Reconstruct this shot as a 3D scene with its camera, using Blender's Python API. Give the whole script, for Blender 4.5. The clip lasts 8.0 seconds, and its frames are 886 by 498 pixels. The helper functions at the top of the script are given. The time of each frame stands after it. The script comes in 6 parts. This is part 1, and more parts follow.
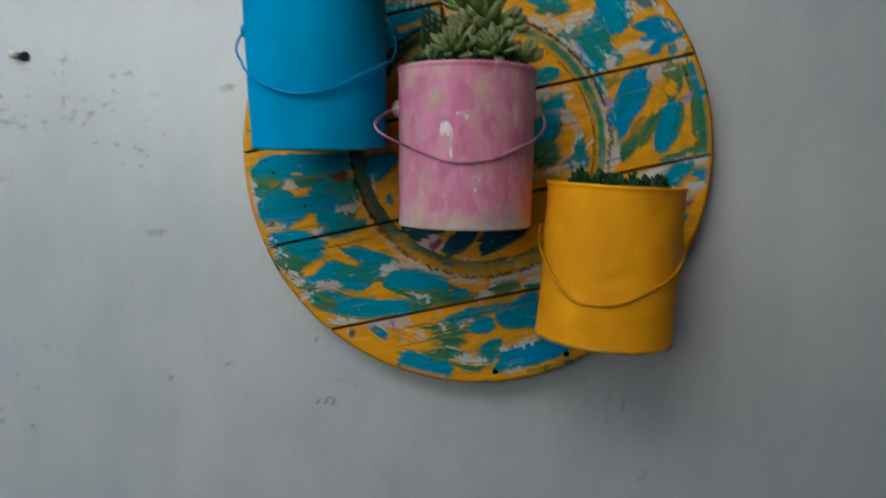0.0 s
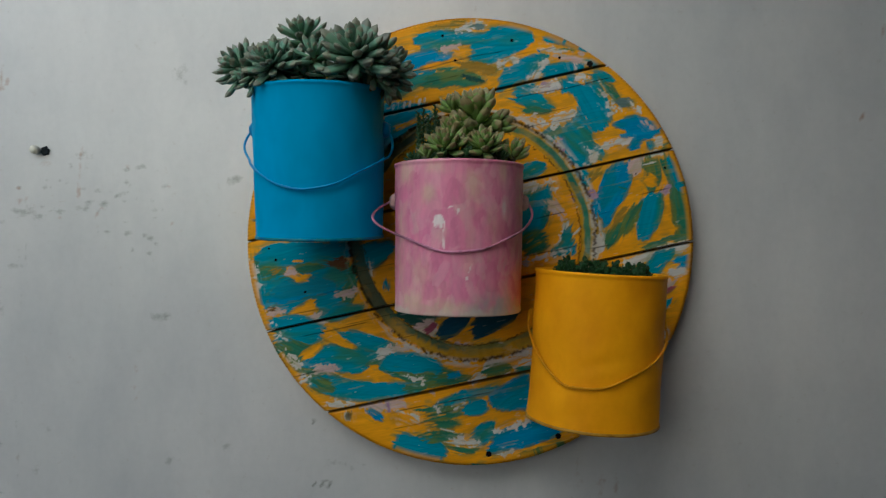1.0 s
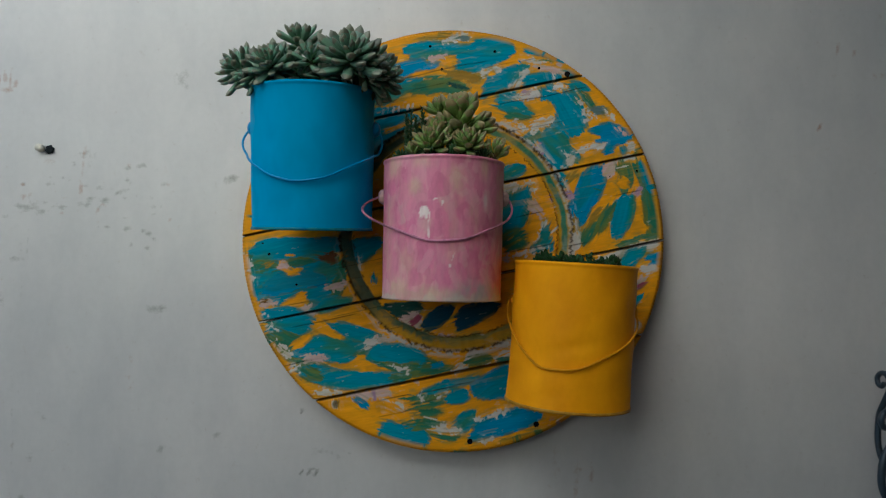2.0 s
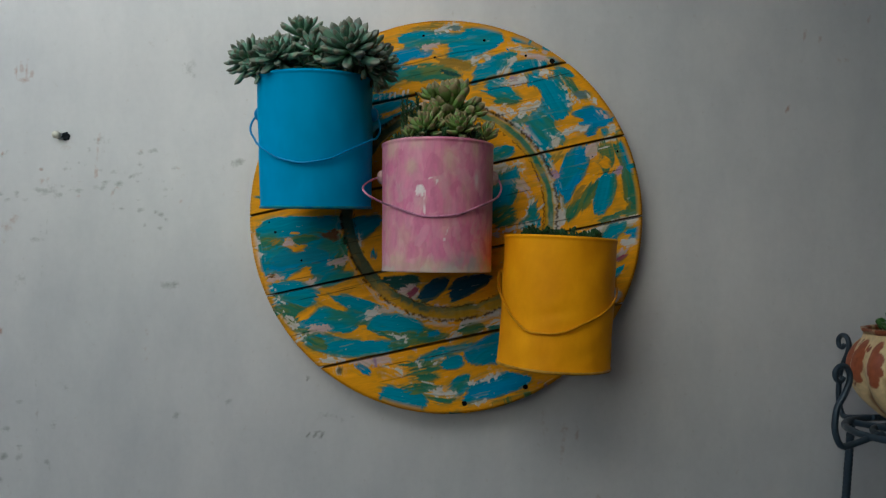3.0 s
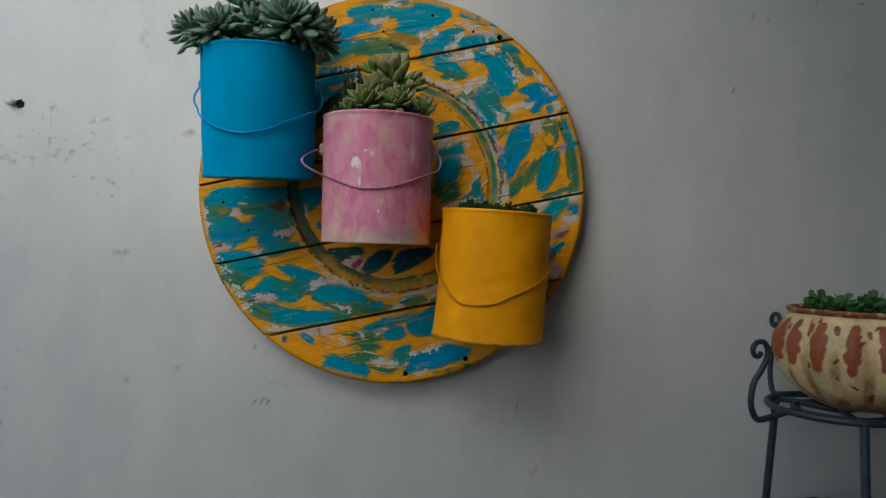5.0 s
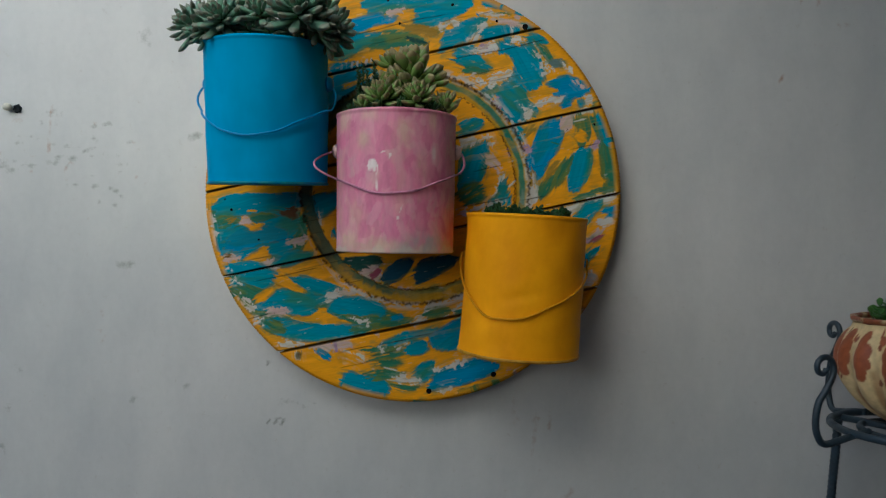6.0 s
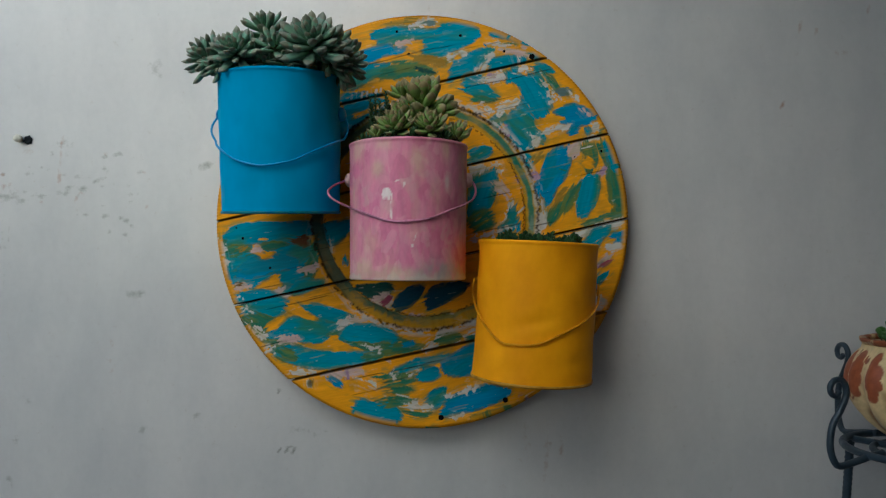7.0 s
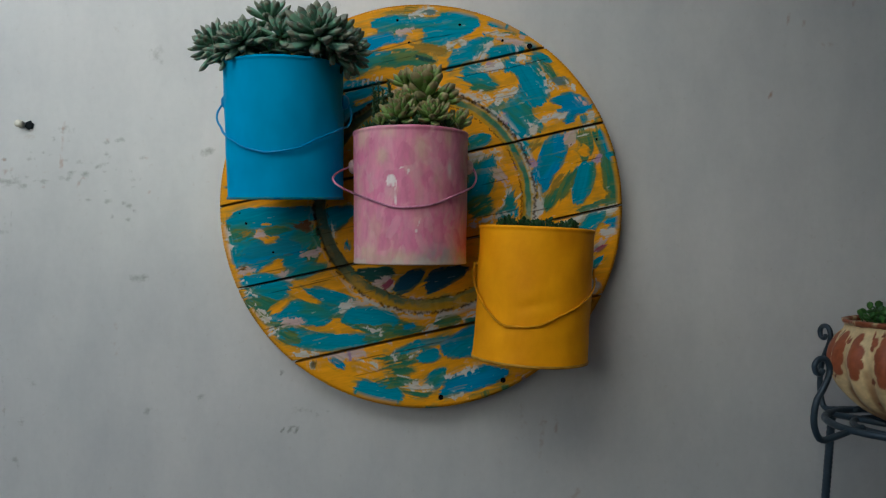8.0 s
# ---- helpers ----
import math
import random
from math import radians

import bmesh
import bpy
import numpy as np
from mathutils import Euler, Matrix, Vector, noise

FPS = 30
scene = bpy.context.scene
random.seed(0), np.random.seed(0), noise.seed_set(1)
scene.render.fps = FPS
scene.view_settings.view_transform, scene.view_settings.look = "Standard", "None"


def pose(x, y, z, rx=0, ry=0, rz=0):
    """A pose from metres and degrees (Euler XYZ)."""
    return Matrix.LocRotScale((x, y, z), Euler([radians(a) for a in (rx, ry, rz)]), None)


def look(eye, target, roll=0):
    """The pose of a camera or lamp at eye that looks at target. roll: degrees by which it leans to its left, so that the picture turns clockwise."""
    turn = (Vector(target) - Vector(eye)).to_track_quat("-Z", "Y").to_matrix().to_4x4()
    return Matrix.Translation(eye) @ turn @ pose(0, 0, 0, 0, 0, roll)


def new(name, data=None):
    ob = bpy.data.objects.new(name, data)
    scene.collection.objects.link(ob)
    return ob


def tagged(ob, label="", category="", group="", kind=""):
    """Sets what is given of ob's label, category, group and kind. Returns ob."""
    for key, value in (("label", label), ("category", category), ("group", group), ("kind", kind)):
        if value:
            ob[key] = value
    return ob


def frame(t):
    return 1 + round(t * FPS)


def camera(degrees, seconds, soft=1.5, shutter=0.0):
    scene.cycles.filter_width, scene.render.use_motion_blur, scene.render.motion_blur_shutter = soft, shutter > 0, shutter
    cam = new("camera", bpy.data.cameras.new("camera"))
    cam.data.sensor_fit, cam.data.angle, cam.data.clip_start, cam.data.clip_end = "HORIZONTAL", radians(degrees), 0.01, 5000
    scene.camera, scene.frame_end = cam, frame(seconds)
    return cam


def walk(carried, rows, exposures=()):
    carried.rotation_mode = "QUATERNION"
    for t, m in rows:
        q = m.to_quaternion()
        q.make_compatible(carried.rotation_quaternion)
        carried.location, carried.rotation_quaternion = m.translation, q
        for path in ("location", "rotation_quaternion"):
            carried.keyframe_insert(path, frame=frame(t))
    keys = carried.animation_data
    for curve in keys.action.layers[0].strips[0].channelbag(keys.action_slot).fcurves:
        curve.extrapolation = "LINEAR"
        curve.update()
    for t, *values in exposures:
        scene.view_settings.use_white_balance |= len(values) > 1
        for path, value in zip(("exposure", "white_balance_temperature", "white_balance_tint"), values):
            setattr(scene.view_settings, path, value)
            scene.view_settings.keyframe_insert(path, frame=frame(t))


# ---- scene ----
cam = camera(66.4, 8.0, soft=1.2, shutter=0.5)
PATH = [
    (0, (0.021, -0.949, 1.21), (-0.076, 1.038, 1.008), -0.0),
    (0.2, (0.030, -0.963, 1.230), (-0.121, 1.023, 1.046), 0.8),
    (0.4, (0.024, -0.972, 1.234), (-0.056, 1.023, 1.116), 0.2),
    (0.5, (0.026, -0.978, 1.235), (-0.077, 1.019, 1.19), 0.2),
    (0.6, (0.032, -0.985, 1.233), (-0.104, 1.010, 1.214), 0.1),
    (0.8, (0.034, -0.984, 1.231), (-0.092, 1.012, 1.207), 0.0),
    (1, (0.029, -0.989, 1.225), (-0.064, 1.009, 1.246), -0.1),
    (1.5, (0.027, -1.003, 1.211), (-0.011, 0.996, 1.253), 0.5),
    (1.7, (0.032, -1.015, 1.187), (-0.025, 0.981, 1.298), 0.5),
    (2.8, (0.036, -1.107, 1.163), (-0.001, 0.891, 1.25), 0.2),
    (3, (0.035, -1.114, 1.156), (-0.002, 0.884, 1.224), -0.1),
    (3.5, (0.054, -1.148, 1.147), (-0.037, 0.849, 1.209), 1.1),
    (4, (0.094, -1.182, 1.149), (0.001, 0.816, 1.153), 2.2),
    (4.5, (0.121, -1.179, 1.148), (0.083, 0.821, 1.151), 1.6),
    (4.7, (0.128, -1.163, 1.143), (0.096, 0.836, 1.156), 1.1),
    (5.8, (0.125, -1.059, 1.153), (0.046, 0.939, 1.163), 0.9),
    (6, (0.115, -1.051, 1.157), (0.023, 0.947, 1.166), 0.2),
    (6.5, (0.101, -1.047, 1.159), (0.04, 0.952, 1.186), 0.1),
    (7, (0.087, -1.061, 1.163), (0.02, 0.936, 1.238), -0.4),
    (7.5, (0.073, -1.072, 1.16), (0.04, 0.927, 1.226), -0.3),
    (8, (0.062, -1.089, 1.163), (0.045, 0.911, 1.192), -0.4),
]
walk(cam, [(t, look(eye, target, roll)) for t, eye, target, roll in PATH], [(0.0, 0.30, 5360, -2), (0.5, 0.18, 5500, -2), (1.2, 0.11, 5620, -2), (3.5, 0.08, 5570, -2), (4.5, 0.16, 5610, -2), (6.5, 0.24, 5550, -2), (8.0, 0.16, 5550, -2)])

# ---- light ----
world = bpy.data.worlds.new("overcast_sky")
scene.world = world
world.use_nodes = True
wn = world.node_tree.nodes
sky = wn.new("ShaderNodeTexSky")
sky.sky_type = "NISHITA"
sky.sun_disc = False
sky.sun_elevation = radians(34)
sky.sun_rotation = radians(200)
sky.air_density, sky.dust_density, sky.ozone_density = 1.0, 3.0, 1.0
world.node_tree.links.new(sky.outputs[0], wn["Background"].inputs[0])
wn["Background"].inputs[1].default_value = 0.15

sun = new("sun", bpy.data.lights.new("sun", "SUN"))
sun.data.energy = 0.74
sun.data.angle = radians(70)
sun.data.color = (1.0, 0.98, 0.95)
sun.matrix_world = look((-1.5, -4.1, 4.4), (0.0, 0.0, 1.3))
scene.view_settings.exposure = 0.0

# ---- materials ----
TEAL = (0.004, 0.258, 0.375)
SKYB = (0.000, 0.240, 0.450)
GREEN = (0.030, 0.170, 0.100)
DKGREEN = (0.012, 0.065, 0.055)
YELLOW = (0.820, 0.350, 0.000)
OCHRE = (0.330, 0.190, 0.020)
WHITE = (0.590, 0.565, 0.530)
PINKISH = (0.560, 0.400, 0.370)
LILAC = (0.390, 0.250, 0.370)
BROWN = (0.130, 0.055, 0.020)


def nodes_of(name, rough=0.5, metal=0.0, spec=0.5):
    m = bpy.data.materials.new(name)
    m.use_nodes = True
    nt = m.node_tree
    b = nt.nodes["Principled BSDF"]
    b.inputs["Roughness"].default_value = rough
    b.inputs["Metallic"].default_value = metal
    b.inputs["Specular IOR Level"].default_value = spec
    return m, nt, b


def tex(nt, scale, detail=4.0, stretch=(1, 1, 1), coord="Object", rough=0.55):
    """A noise texture at real size in the object's own space."""
    tc = nt.nodes.new("ShaderNodeTexCoord")
    mp = nt.nodes.new("ShaderNodeMapping")
    mp.inputs["Scale"].default_value = stretch
    nz = nt.nodes.new("ShaderNodeTexNoise")
    nz.inputs["Scale"].default_value = scale
    nz.inputs["Detail"].default_value = detail
    nz.inputs["Roughness"].default_value = rough
    nt.links.new(tc.outputs[coord], mp.inputs[0])
    nt.links.new(mp.outputs[0], nz.inputs["Vector"])
    return nz.outputs[0]


def ramp(nt, fac, stops):
    r = nt.nodes.new("ShaderNodeValToRGB")
    while len(r.color_ramp.elements) < len(stops):
        r.color_ramp.elements.new(0.5)
    for el, (p, c) in zip(r.color_ramp.elements, stops):
        el.position = p
        el.color = (*c, 1) if len(c) == 3 else c
    nt.links.new(fac, r.inputs[0])
    return r.outputs[0]


def mix(nt, fac, a, b, mode="MIX"):
    n = nt.nodes.new("ShaderNodeMix")
    n.data_type, n.blend_type = "RGBA", mode
    for sock, v in ((n.inputs[0], fac), (n.inputs[6], a), (n.inputs[7], b)):
        if isinstance(v, bpy.types.NodeSocket):
            nt.links.new(v, sock)
        else:
            sock.default_value = v if isinstance(v, float) else (*v, 1)
    return n.outputs[2]


def bump(nt, b, height, strength, distance=0.001):
    n = nt.nodes.new("ShaderNodeBump")
    n.inputs["Strength"].default_value = strength
    n.inputs["Distance"].default_value = distance
    nt.links.new(height, n.inputs["Height"])
    nt.links.new(n.outputs[0], b.inputs["Normal"])


def grey(v):
    return (v, v, v)


def coat(name, c, rough=0.5, vary=0.25, scale=14, stretch=(1, 1, 1), grain=220, bumps=0.15, metal=0.0, tint=None, spec=0.5, each=0.0):
    """A painted or natural surface: a base colour varied at two scales, with fine relief."""
    m, nt, b = nodes_of(name, rough, metal, spec)
    dark = tint or tuple(v * (1 - vary) for v in c)
    big = ramp(nt, tex(nt, scale, 5, stretch), [(0.35, dark), (0.62, c)])
    fine = tex(nt, grain, 3, stretch)
    col = mix(nt, 0.5, big, ramp(nt, fine, [(0.3, grey(1 - vary)), (0.7, grey(1.0))]), "MULTIPLY")
    if each:
        info = nt.nodes.new("ShaderNodeObjectInfo")
        col = mix(nt, 1.0, col, ramp(nt, info.outputs["Random"], [(0.0, grey(1 - each)), (1.0, grey(1.0))]), "MULTIPLY")
    nt.links.new(col, b.inputs["Base Color"])
    rr = ramp(nt, tex(nt, scale * 2.3, 4, stretch), [(0.3, grey(max(rough - 0.1, 0.05))), (0.7, grey(min(rough + 0.12, 1)))])
    nt.links.new(rr, b.inputs["Roughness"])
    bump(nt, b, fine, bumps)
    return m


def painted_attribute(name, rough, stretch, grain, bumps, vary=0.12, scale=30, spec=0.12):
    """Brushed paint whose colours lie in the mesh's own 'paint' layer."""
    m, nt, b = nodes_of(name, rough, spec=spec)
    at = nt.nodes.new("ShaderNodeAttribute")
    at.attribute_name = "paint"
    fine = tex(nt, grain, 4, stretch)
    col = mix(nt, 0.8, at.outputs["Color"], ramp(nt, fine, [(0.3, grey(1 - 2 * vary)), (0.65, grey(1.0))]), "MULTIPLY")
    col = mix(nt, 0.6, col, ramp(nt, tex(nt, scale, 5), [(0.35, grey(1 - vary)), (0.65, grey(1.0))]), "MULTIPLY")
    nt.links.new(col, b.inputs["Base Color"])
    rr = ramp(nt, tex(nt, scale * 2, 4, stretch), [(0.3, grey(rough - 0.1)), (0.7, grey(rough + 0.15))])
    nt.links.new(rr, b.inputs["Roughness"])
    bump(nt, b, fine, bumps)
    return m


def plaster():
    m, nt, b = nodes_of("wall_paint", 0.30, spec=0.7)
    base = ramp(nt, tex(nt, 2.2, 6), [(0.3, (0.515, 0.513, 0.512)), (0.7, (0.632, 0.604, 0.588))])
    streak = ramp(nt, tex(nt, 3.0, 6, (5, 1, 0.7)), [(0.35, (0.982, 0.983, 0.986)), (0.62, grey(1.0))])
    col = mix(nt, 1.0, base, streak, "MULTIPLY")
    swipe = ramp(nt, tex(nt, 11, 7, (1.0, 1, 0.45), rough=0.65), [(0.36, (0.905, 0.912, 0.925)), (0.60, grey(1.0))])
    col = mix(nt, 1.0, col, swipe, "MULTIPLY")
    fine = tex(nt, 90, 4)
    col = mix(nt, 0.18, col, ramp(nt, fine, [(0.35, grey(0.86)), (0.62, grey(1.0))]), "MULTIPLY")
    at = nt.nodes.new("ShaderNodeAttribute")
    at.attribute_name = "stain_and_shadow"
    sep = nt.nodes.new("ShaderNodeSeparateColor")
    nt.links.new(at.outputs["Color"], sep.inputs[0])
    blot = tex(nt, 75, 6, rough=0.7)
    for i, c in enumerate(((0.19, 0.19, 0.165), (0.33, 0.18, 0.12), (0.70, 0.70, 0.69))):
        add = nt.nodes.new("ShaderNodeMath")
        add.operation = "ADD"
        nt.links.new(sep.outputs[i], add.inputs[0])
        nt.links.new(blot, add.inputs[1])
        cut = ramp(nt, add.outputs[0], [(0.62, grey(0.0)), (1.00, grey(0.85))])
        col = mix(nt, cut, col, c)
    nt.links.new(col, b.inputs["Base Color"])
    hb = nt.nodes.new("ShaderNodeMath")
    hb.operation = "ADD"
    trowel = ramp(nt, tex(nt, 9, 2, (1.0, 1, 1.2)), [(0.40, grey(0.0)), (0.62, grey(0.6))])
    nt.links.new(tex(nt, 24, 3), hb.inputs[0])
    nt.links.new(trowel, hb.inputs[1])
    bump(nt, b, hb.outputs[0], 0.12, 0.002)
    return m


M_WALL = plaster()
M_PLANK = painted_attribute("painted_wood", 0.50, (3, 30, 30), 16, 0.07, 0.08)
M_PINK = painted_attribute("pink_paint", 0.38, (10, 10, 4), 14, 0.34, 0.06, 60, spec=0.35)
M_BLUE = coat("blue_paint", (0.002, 0.318, 0.600), 0.66, 0.10, 22, (1, 1, 0.45), 60, 0.22, spec=0.20)
M_YELL = coat("yellow_paint", (0.930, 0.395, 0.000), 0.50, 0.06, 14, (1, 1, 0.7), 160, 0.10, tint=(0.79, 0.305, 0.000), spec=0.08)
M_BAILB = coat("blue_wire_paint", (0.000, 0.25, 0.56), 0.45, 0.12, 40)
M_BAILP = coat("pink_wire_paint", (0.68, 0.27, 0.42), 0.45, 0.2, 45, tint=(0.24, 0.10, 0.14), spec=0.3)
M_SEAMB = coat("worn_teal_paint", (0.030, 0.230, 0.240), 0.5, 0.5, 60, tint=(0.000, 0.150, 0.300), spec=0.2)
M_SEAMY = coat("worn_ochre_paint", (0.560, 0.290, 0.030), 0.5, 0.5, 60, tint=(0.360, 0.160, 0.010), spec=0.2)
M_EARP = coat("cream_pink_paint", (0.66, 0.43, 0.40), 0.45, 0.25, 90)
M_BAILY = coat("yellow_wire_paint", (0.66, 0.27, 0.000), 0.5, 0.2, 60, spec=0.12)
M_SOIL = coat("potting_soil", (0.035, 0.024, 0.016), 0.95, 0.5, 90, grain=500, bumps=0.9)


def leaf_coat(name, foot, middle, tip, rough=0.55, each=0.35, spec=0.3):
    """A leaf that turns from its foot to its tip, each one of its own tone, with a faint bloom."""
    m, nt, b = nodes_of(name, rough, spec=spec)
    tc = nt.nodes.new("ShaderNodeTexCoord")
    sep = nt.nodes.new("ShaderNodeSeparateXYZ")
    nt.links.new(tc.outputs["Object"], sep.inputs[0])
    wob = nt.nodes.new("ShaderNodeMath")
    wob.operation = "MULTIPLY_ADD"
    nt.links.new(tex(nt, 4.0, 3), wob.inputs[0])
    wob.inputs[1].default_value = 0.35
    nt.links.new(sep.outputs[0], wob.inputs[2])
    col = ramp(nt, wob.outputs[0], [(0.20, foot), (0.65, middle), (0.98, middle), (1.14, tip)])
    info = nt.nodes.new("ShaderNodeObjectInfo")
    col = mix(nt, 1.0, col, ramp(nt, info.outputs["Random"], [(0.0, (1 - each, 1 - each, 1 - each)), (0.45, (1.02, 0.96, 0.91)), (0.75, (1.0, 1.0, 0.95)), (1.0, (0.92, 1.0, 1.02))]), "MULTIPLY")
    col = mix(nt, 0.5, col, ramp(nt, tex(nt, 9, 5), [(0.3, grey(0.72)), (0.65, grey(1.0))]), "MULTIPLY")
    nt.links.new(col, b.inputs["Base Color"])
    bump(nt, b, tex(nt, 14, 4), 0.10, 0.02)
    return m


M_ROS = leaf_coat("grey_green_leaf", (0.135, 0.350, 0.135), (0.175, 0.325, 0.225), (0.215, 0.235, 0.170), 0.42, 0.40, 0.5)
M_PLUMP = leaf_coat("plump_green_leaf", (0.330, 0.450, 0.095), (0.225, 0.340, 0.095), (0.290, 0.245, 0.115), 0.42, 0.25, 0.4)
M_SEDUM = coat("dark_green_leaf", (0.045, 0.130, 0.036), 0.5, 0.4, 80, grain=300, bumps=0.05, each=0.3)
M_FRESH = leaf_coat("fresh_green_leaf", (0.045, 0.120, 0.026), (0.060, 0.165, 0.034), (0.085, 0.180, 0.045), 0.5, 0.5)
M_STEM = coat("plant_stem", (0.09, 0.10, 0.045), 0.6, 0.3, 60)
M_IRON = coat("blue_black_iron", (0.022, 0.040, 0.058), 0.42, 0.35, 40, grain=260, bumps=0.25)
# near-black, for the dark inside the board's holes; also on the batten
M_HOLE = coat("screw_head", (0.006, 0.0055, 0.005), 0.9, 0.3, 200, spec=0.1)
M_POT = painted_attribute("worn_cream_paint", 0.48, (1, 1, 1), 120, 0.2, 0.15, 40, spec=0.4)
M_STEEL = coat("zinc_steel", (0.84, 0.80, 0.66), 0.5, 0.25, 120)
M_RUBBER = coat("dark_plug", (0.020, 0.026, 0.030), 0.9, 0.5, 300, bumps=0.8, spec=0.15)
M_GROUND = coat("concrete_floor", (0.264, 0.253, 0.238), 0.85, 0.3, 3, grain=90, bumps=0.4)
M_CLAY = coat("dark_clay", (0.085, 0.036, 0.022), 0.75, 0.35, 40, grain=240, bumps=0.3)
M_WHITEB = coat("white_board_paint", (0.62, 0.60, 0.60), 0.5, 0.08, 10)
# finishes of the unseen walls and roof, toned for the light they bounce
M_YARD = coat("pale_render", (0.72, 0.72, 0.70), 0.85, 0.2, 3, grain=120, bumps=0.4)
M_PALE = coat("brown_render", (0.25, 0.175, 0.120), 0.8, 0.1, 3, grain=120, bumps=0.3)
M_ROOF = coat("roof_sheet", (0.58, 0.58, 0.56), 0.7, 0.3, 4)


# ---- builders ----
def part(name, bm, material, parent, label="", smooth=True):
    """Links a bmesh as one mesh object under a thing or a part."""
    me = bpy.data.meshes.new(name)
    bm.normal_update()
    bm.to_mesh(me)
    bm.free()
    if smooth:
        me.shade_smooth()
    me.materials.append(material)
    ob = new(name, me)
    ob.parent = parent
    if label:
        tagged(ob, label)
    return ob


def shared(name, me, m, parent):
    ob = new(name, me)
    ob.parent = parent
    ob.matrix_basis = m
    return ob


def thing(name, m, label, category, group="", kind=""):
    ob = new(name)
    ob.empty_display_size = 0.05
    ob.matrix_basis = m
    return tagged(ob, label, category, group, kind)


def arrays(name, verts, faces, material, parent, colours=None, layer="paint", smooth=True):
    me = bpy.data.meshes.new(name)
    me.from_pydata(verts.tolist() if hasattr(verts, "tolist") else verts, [], faces.tolist() if hasattr(faces, "tolist") else faces)
    if colours is not None:
        at = me.attributes.new(layer, "FLOAT_COLOR", "POINT")
        full = np.ones((len(verts), 4), dtype=np.float32)
        full[:, :3] = colours
        at.data.foreach_set("color", full.ravel())
    if smooth:
        me.shade_smooth()
    me.materials.append(material)
    ob = new(name, me)
    ob.parent = parent
    return ob


def box(bm, x0, x1, y0, y1, z0, z1, bevel=0.0):
    made = bmesh.ops.create_cube(bm, size=1.0, matrix=Matrix.Translation(((x0 + x1) / 2, (y0 + y1) / 2, (z0 + z1) / 2)) @ Matrix.Diagonal((x1 - x0, y1 - y0, z1 - z0, 1)))
    if bevel:
        edges = {e for v in made["verts"] for e in v.link_edges}
        bmesh.ops.bevel(bm, geom=list(edges), offset=bevel, segments=2, affect="EDGES", profile=0.6)
    return bm


def tube(bm, pts, radius, segs=10, caps=True, twist=0.0):
    """A rod along the points; radius may be a function of the way along, 0 to 1."""
    pts = [Vector(p) for p in pts]
    rings = []
    side = None
    for i, p in enumerate(pts):
        d = (pts[min(i + 1, len(pts) - 1)] - pts[max(i - 1, 0)]).normalized()
        if side is None:
            side = d.orthogonal().normalized()
        side = (side - d * side.dot(d)).normalized()
        up = d.cross(side)
        r = radius(i / (len(pts) - 1)) if callable(radius) else radius
        rings.append([bm.verts.new(p + (side * math.cos(a) + up * math.sin(a)) * r) for a in [2 * math.pi * k / segs for k in range(segs)]])
    for a, b in zip(rings, rings[1:]):
        for k in range(segs):
            bm.faces.new((a[k], a[(k + 1) % segs], b[(k + 1) % segs], b[k]))
    if caps:
        bm.faces.new(rings[0][::-1])
        bm.faces.new(rings[-1])
    return bm


def lathe(bm, profile, segs=48, wobble=None):
    """Turns a profile of (radius, height) round the z axis."""
    rings = []
    for r, z in profile:
        row = []
        for k in range(segs):
            a = 2 * math.pi * k / segs
            rr = r + (wobble(a, z, r) if wobble else 0.0)
            row.append(bm.verts.new((rr * math.cos(a), rr * math.sin(a), z)))
        rings.append(row)
    for a, b in zip(rings, rings[1:]):
        for k in range(segs):
            bm.faces.new((a[k], a[(k + 1) % segs], b[(k + 1) % segs], b[k]))
    for row, flip in ((rings[0], True), (rings[-1], False)):
        if profile[0 if flip else -1][0] > 1e-5:
            bm.faces.new(row[::-1] if flip else row)
    bmesh.ops.remove_doubles(bm, verts=bm.verts, dist=1e-6)
    return bm


def lattice(i, j, s):
    n = np.sin(i * 127.1 + j * 311.7 + s * 74.7) * 43758.5453
    return n - np.floor(n)


def vnoise(x, y, s=0):
    """Smooth random values, 0 to 1, on a plane."""
    i, j = np.floor(x), np.floor(y)
    fx, fy = x - i, y - j
    fx, fy = fx * fx * (3 - 2 * fx), fy * fy * (3 - 2 * fy)
    a = lattice(i, j, s) * (1 - fx) + lattice(i + 1, j, s) * fx
    b = lattice(i, j + 1, s) * (1 - fx) + lattice(i + 1, j + 1, s) * fx
    return a * (1 - fy) + b * fy


def fnoise(x, y, s=0, octaves=4):
    out, amp = 0, 0.5
    for k in range(octaves):
        out = out + amp * vnoise(x * 2 ** k, y * 2 ** k, s + k * 3)
        amp *= 0.5
    return out / (1 - 0.5 ** octaves)


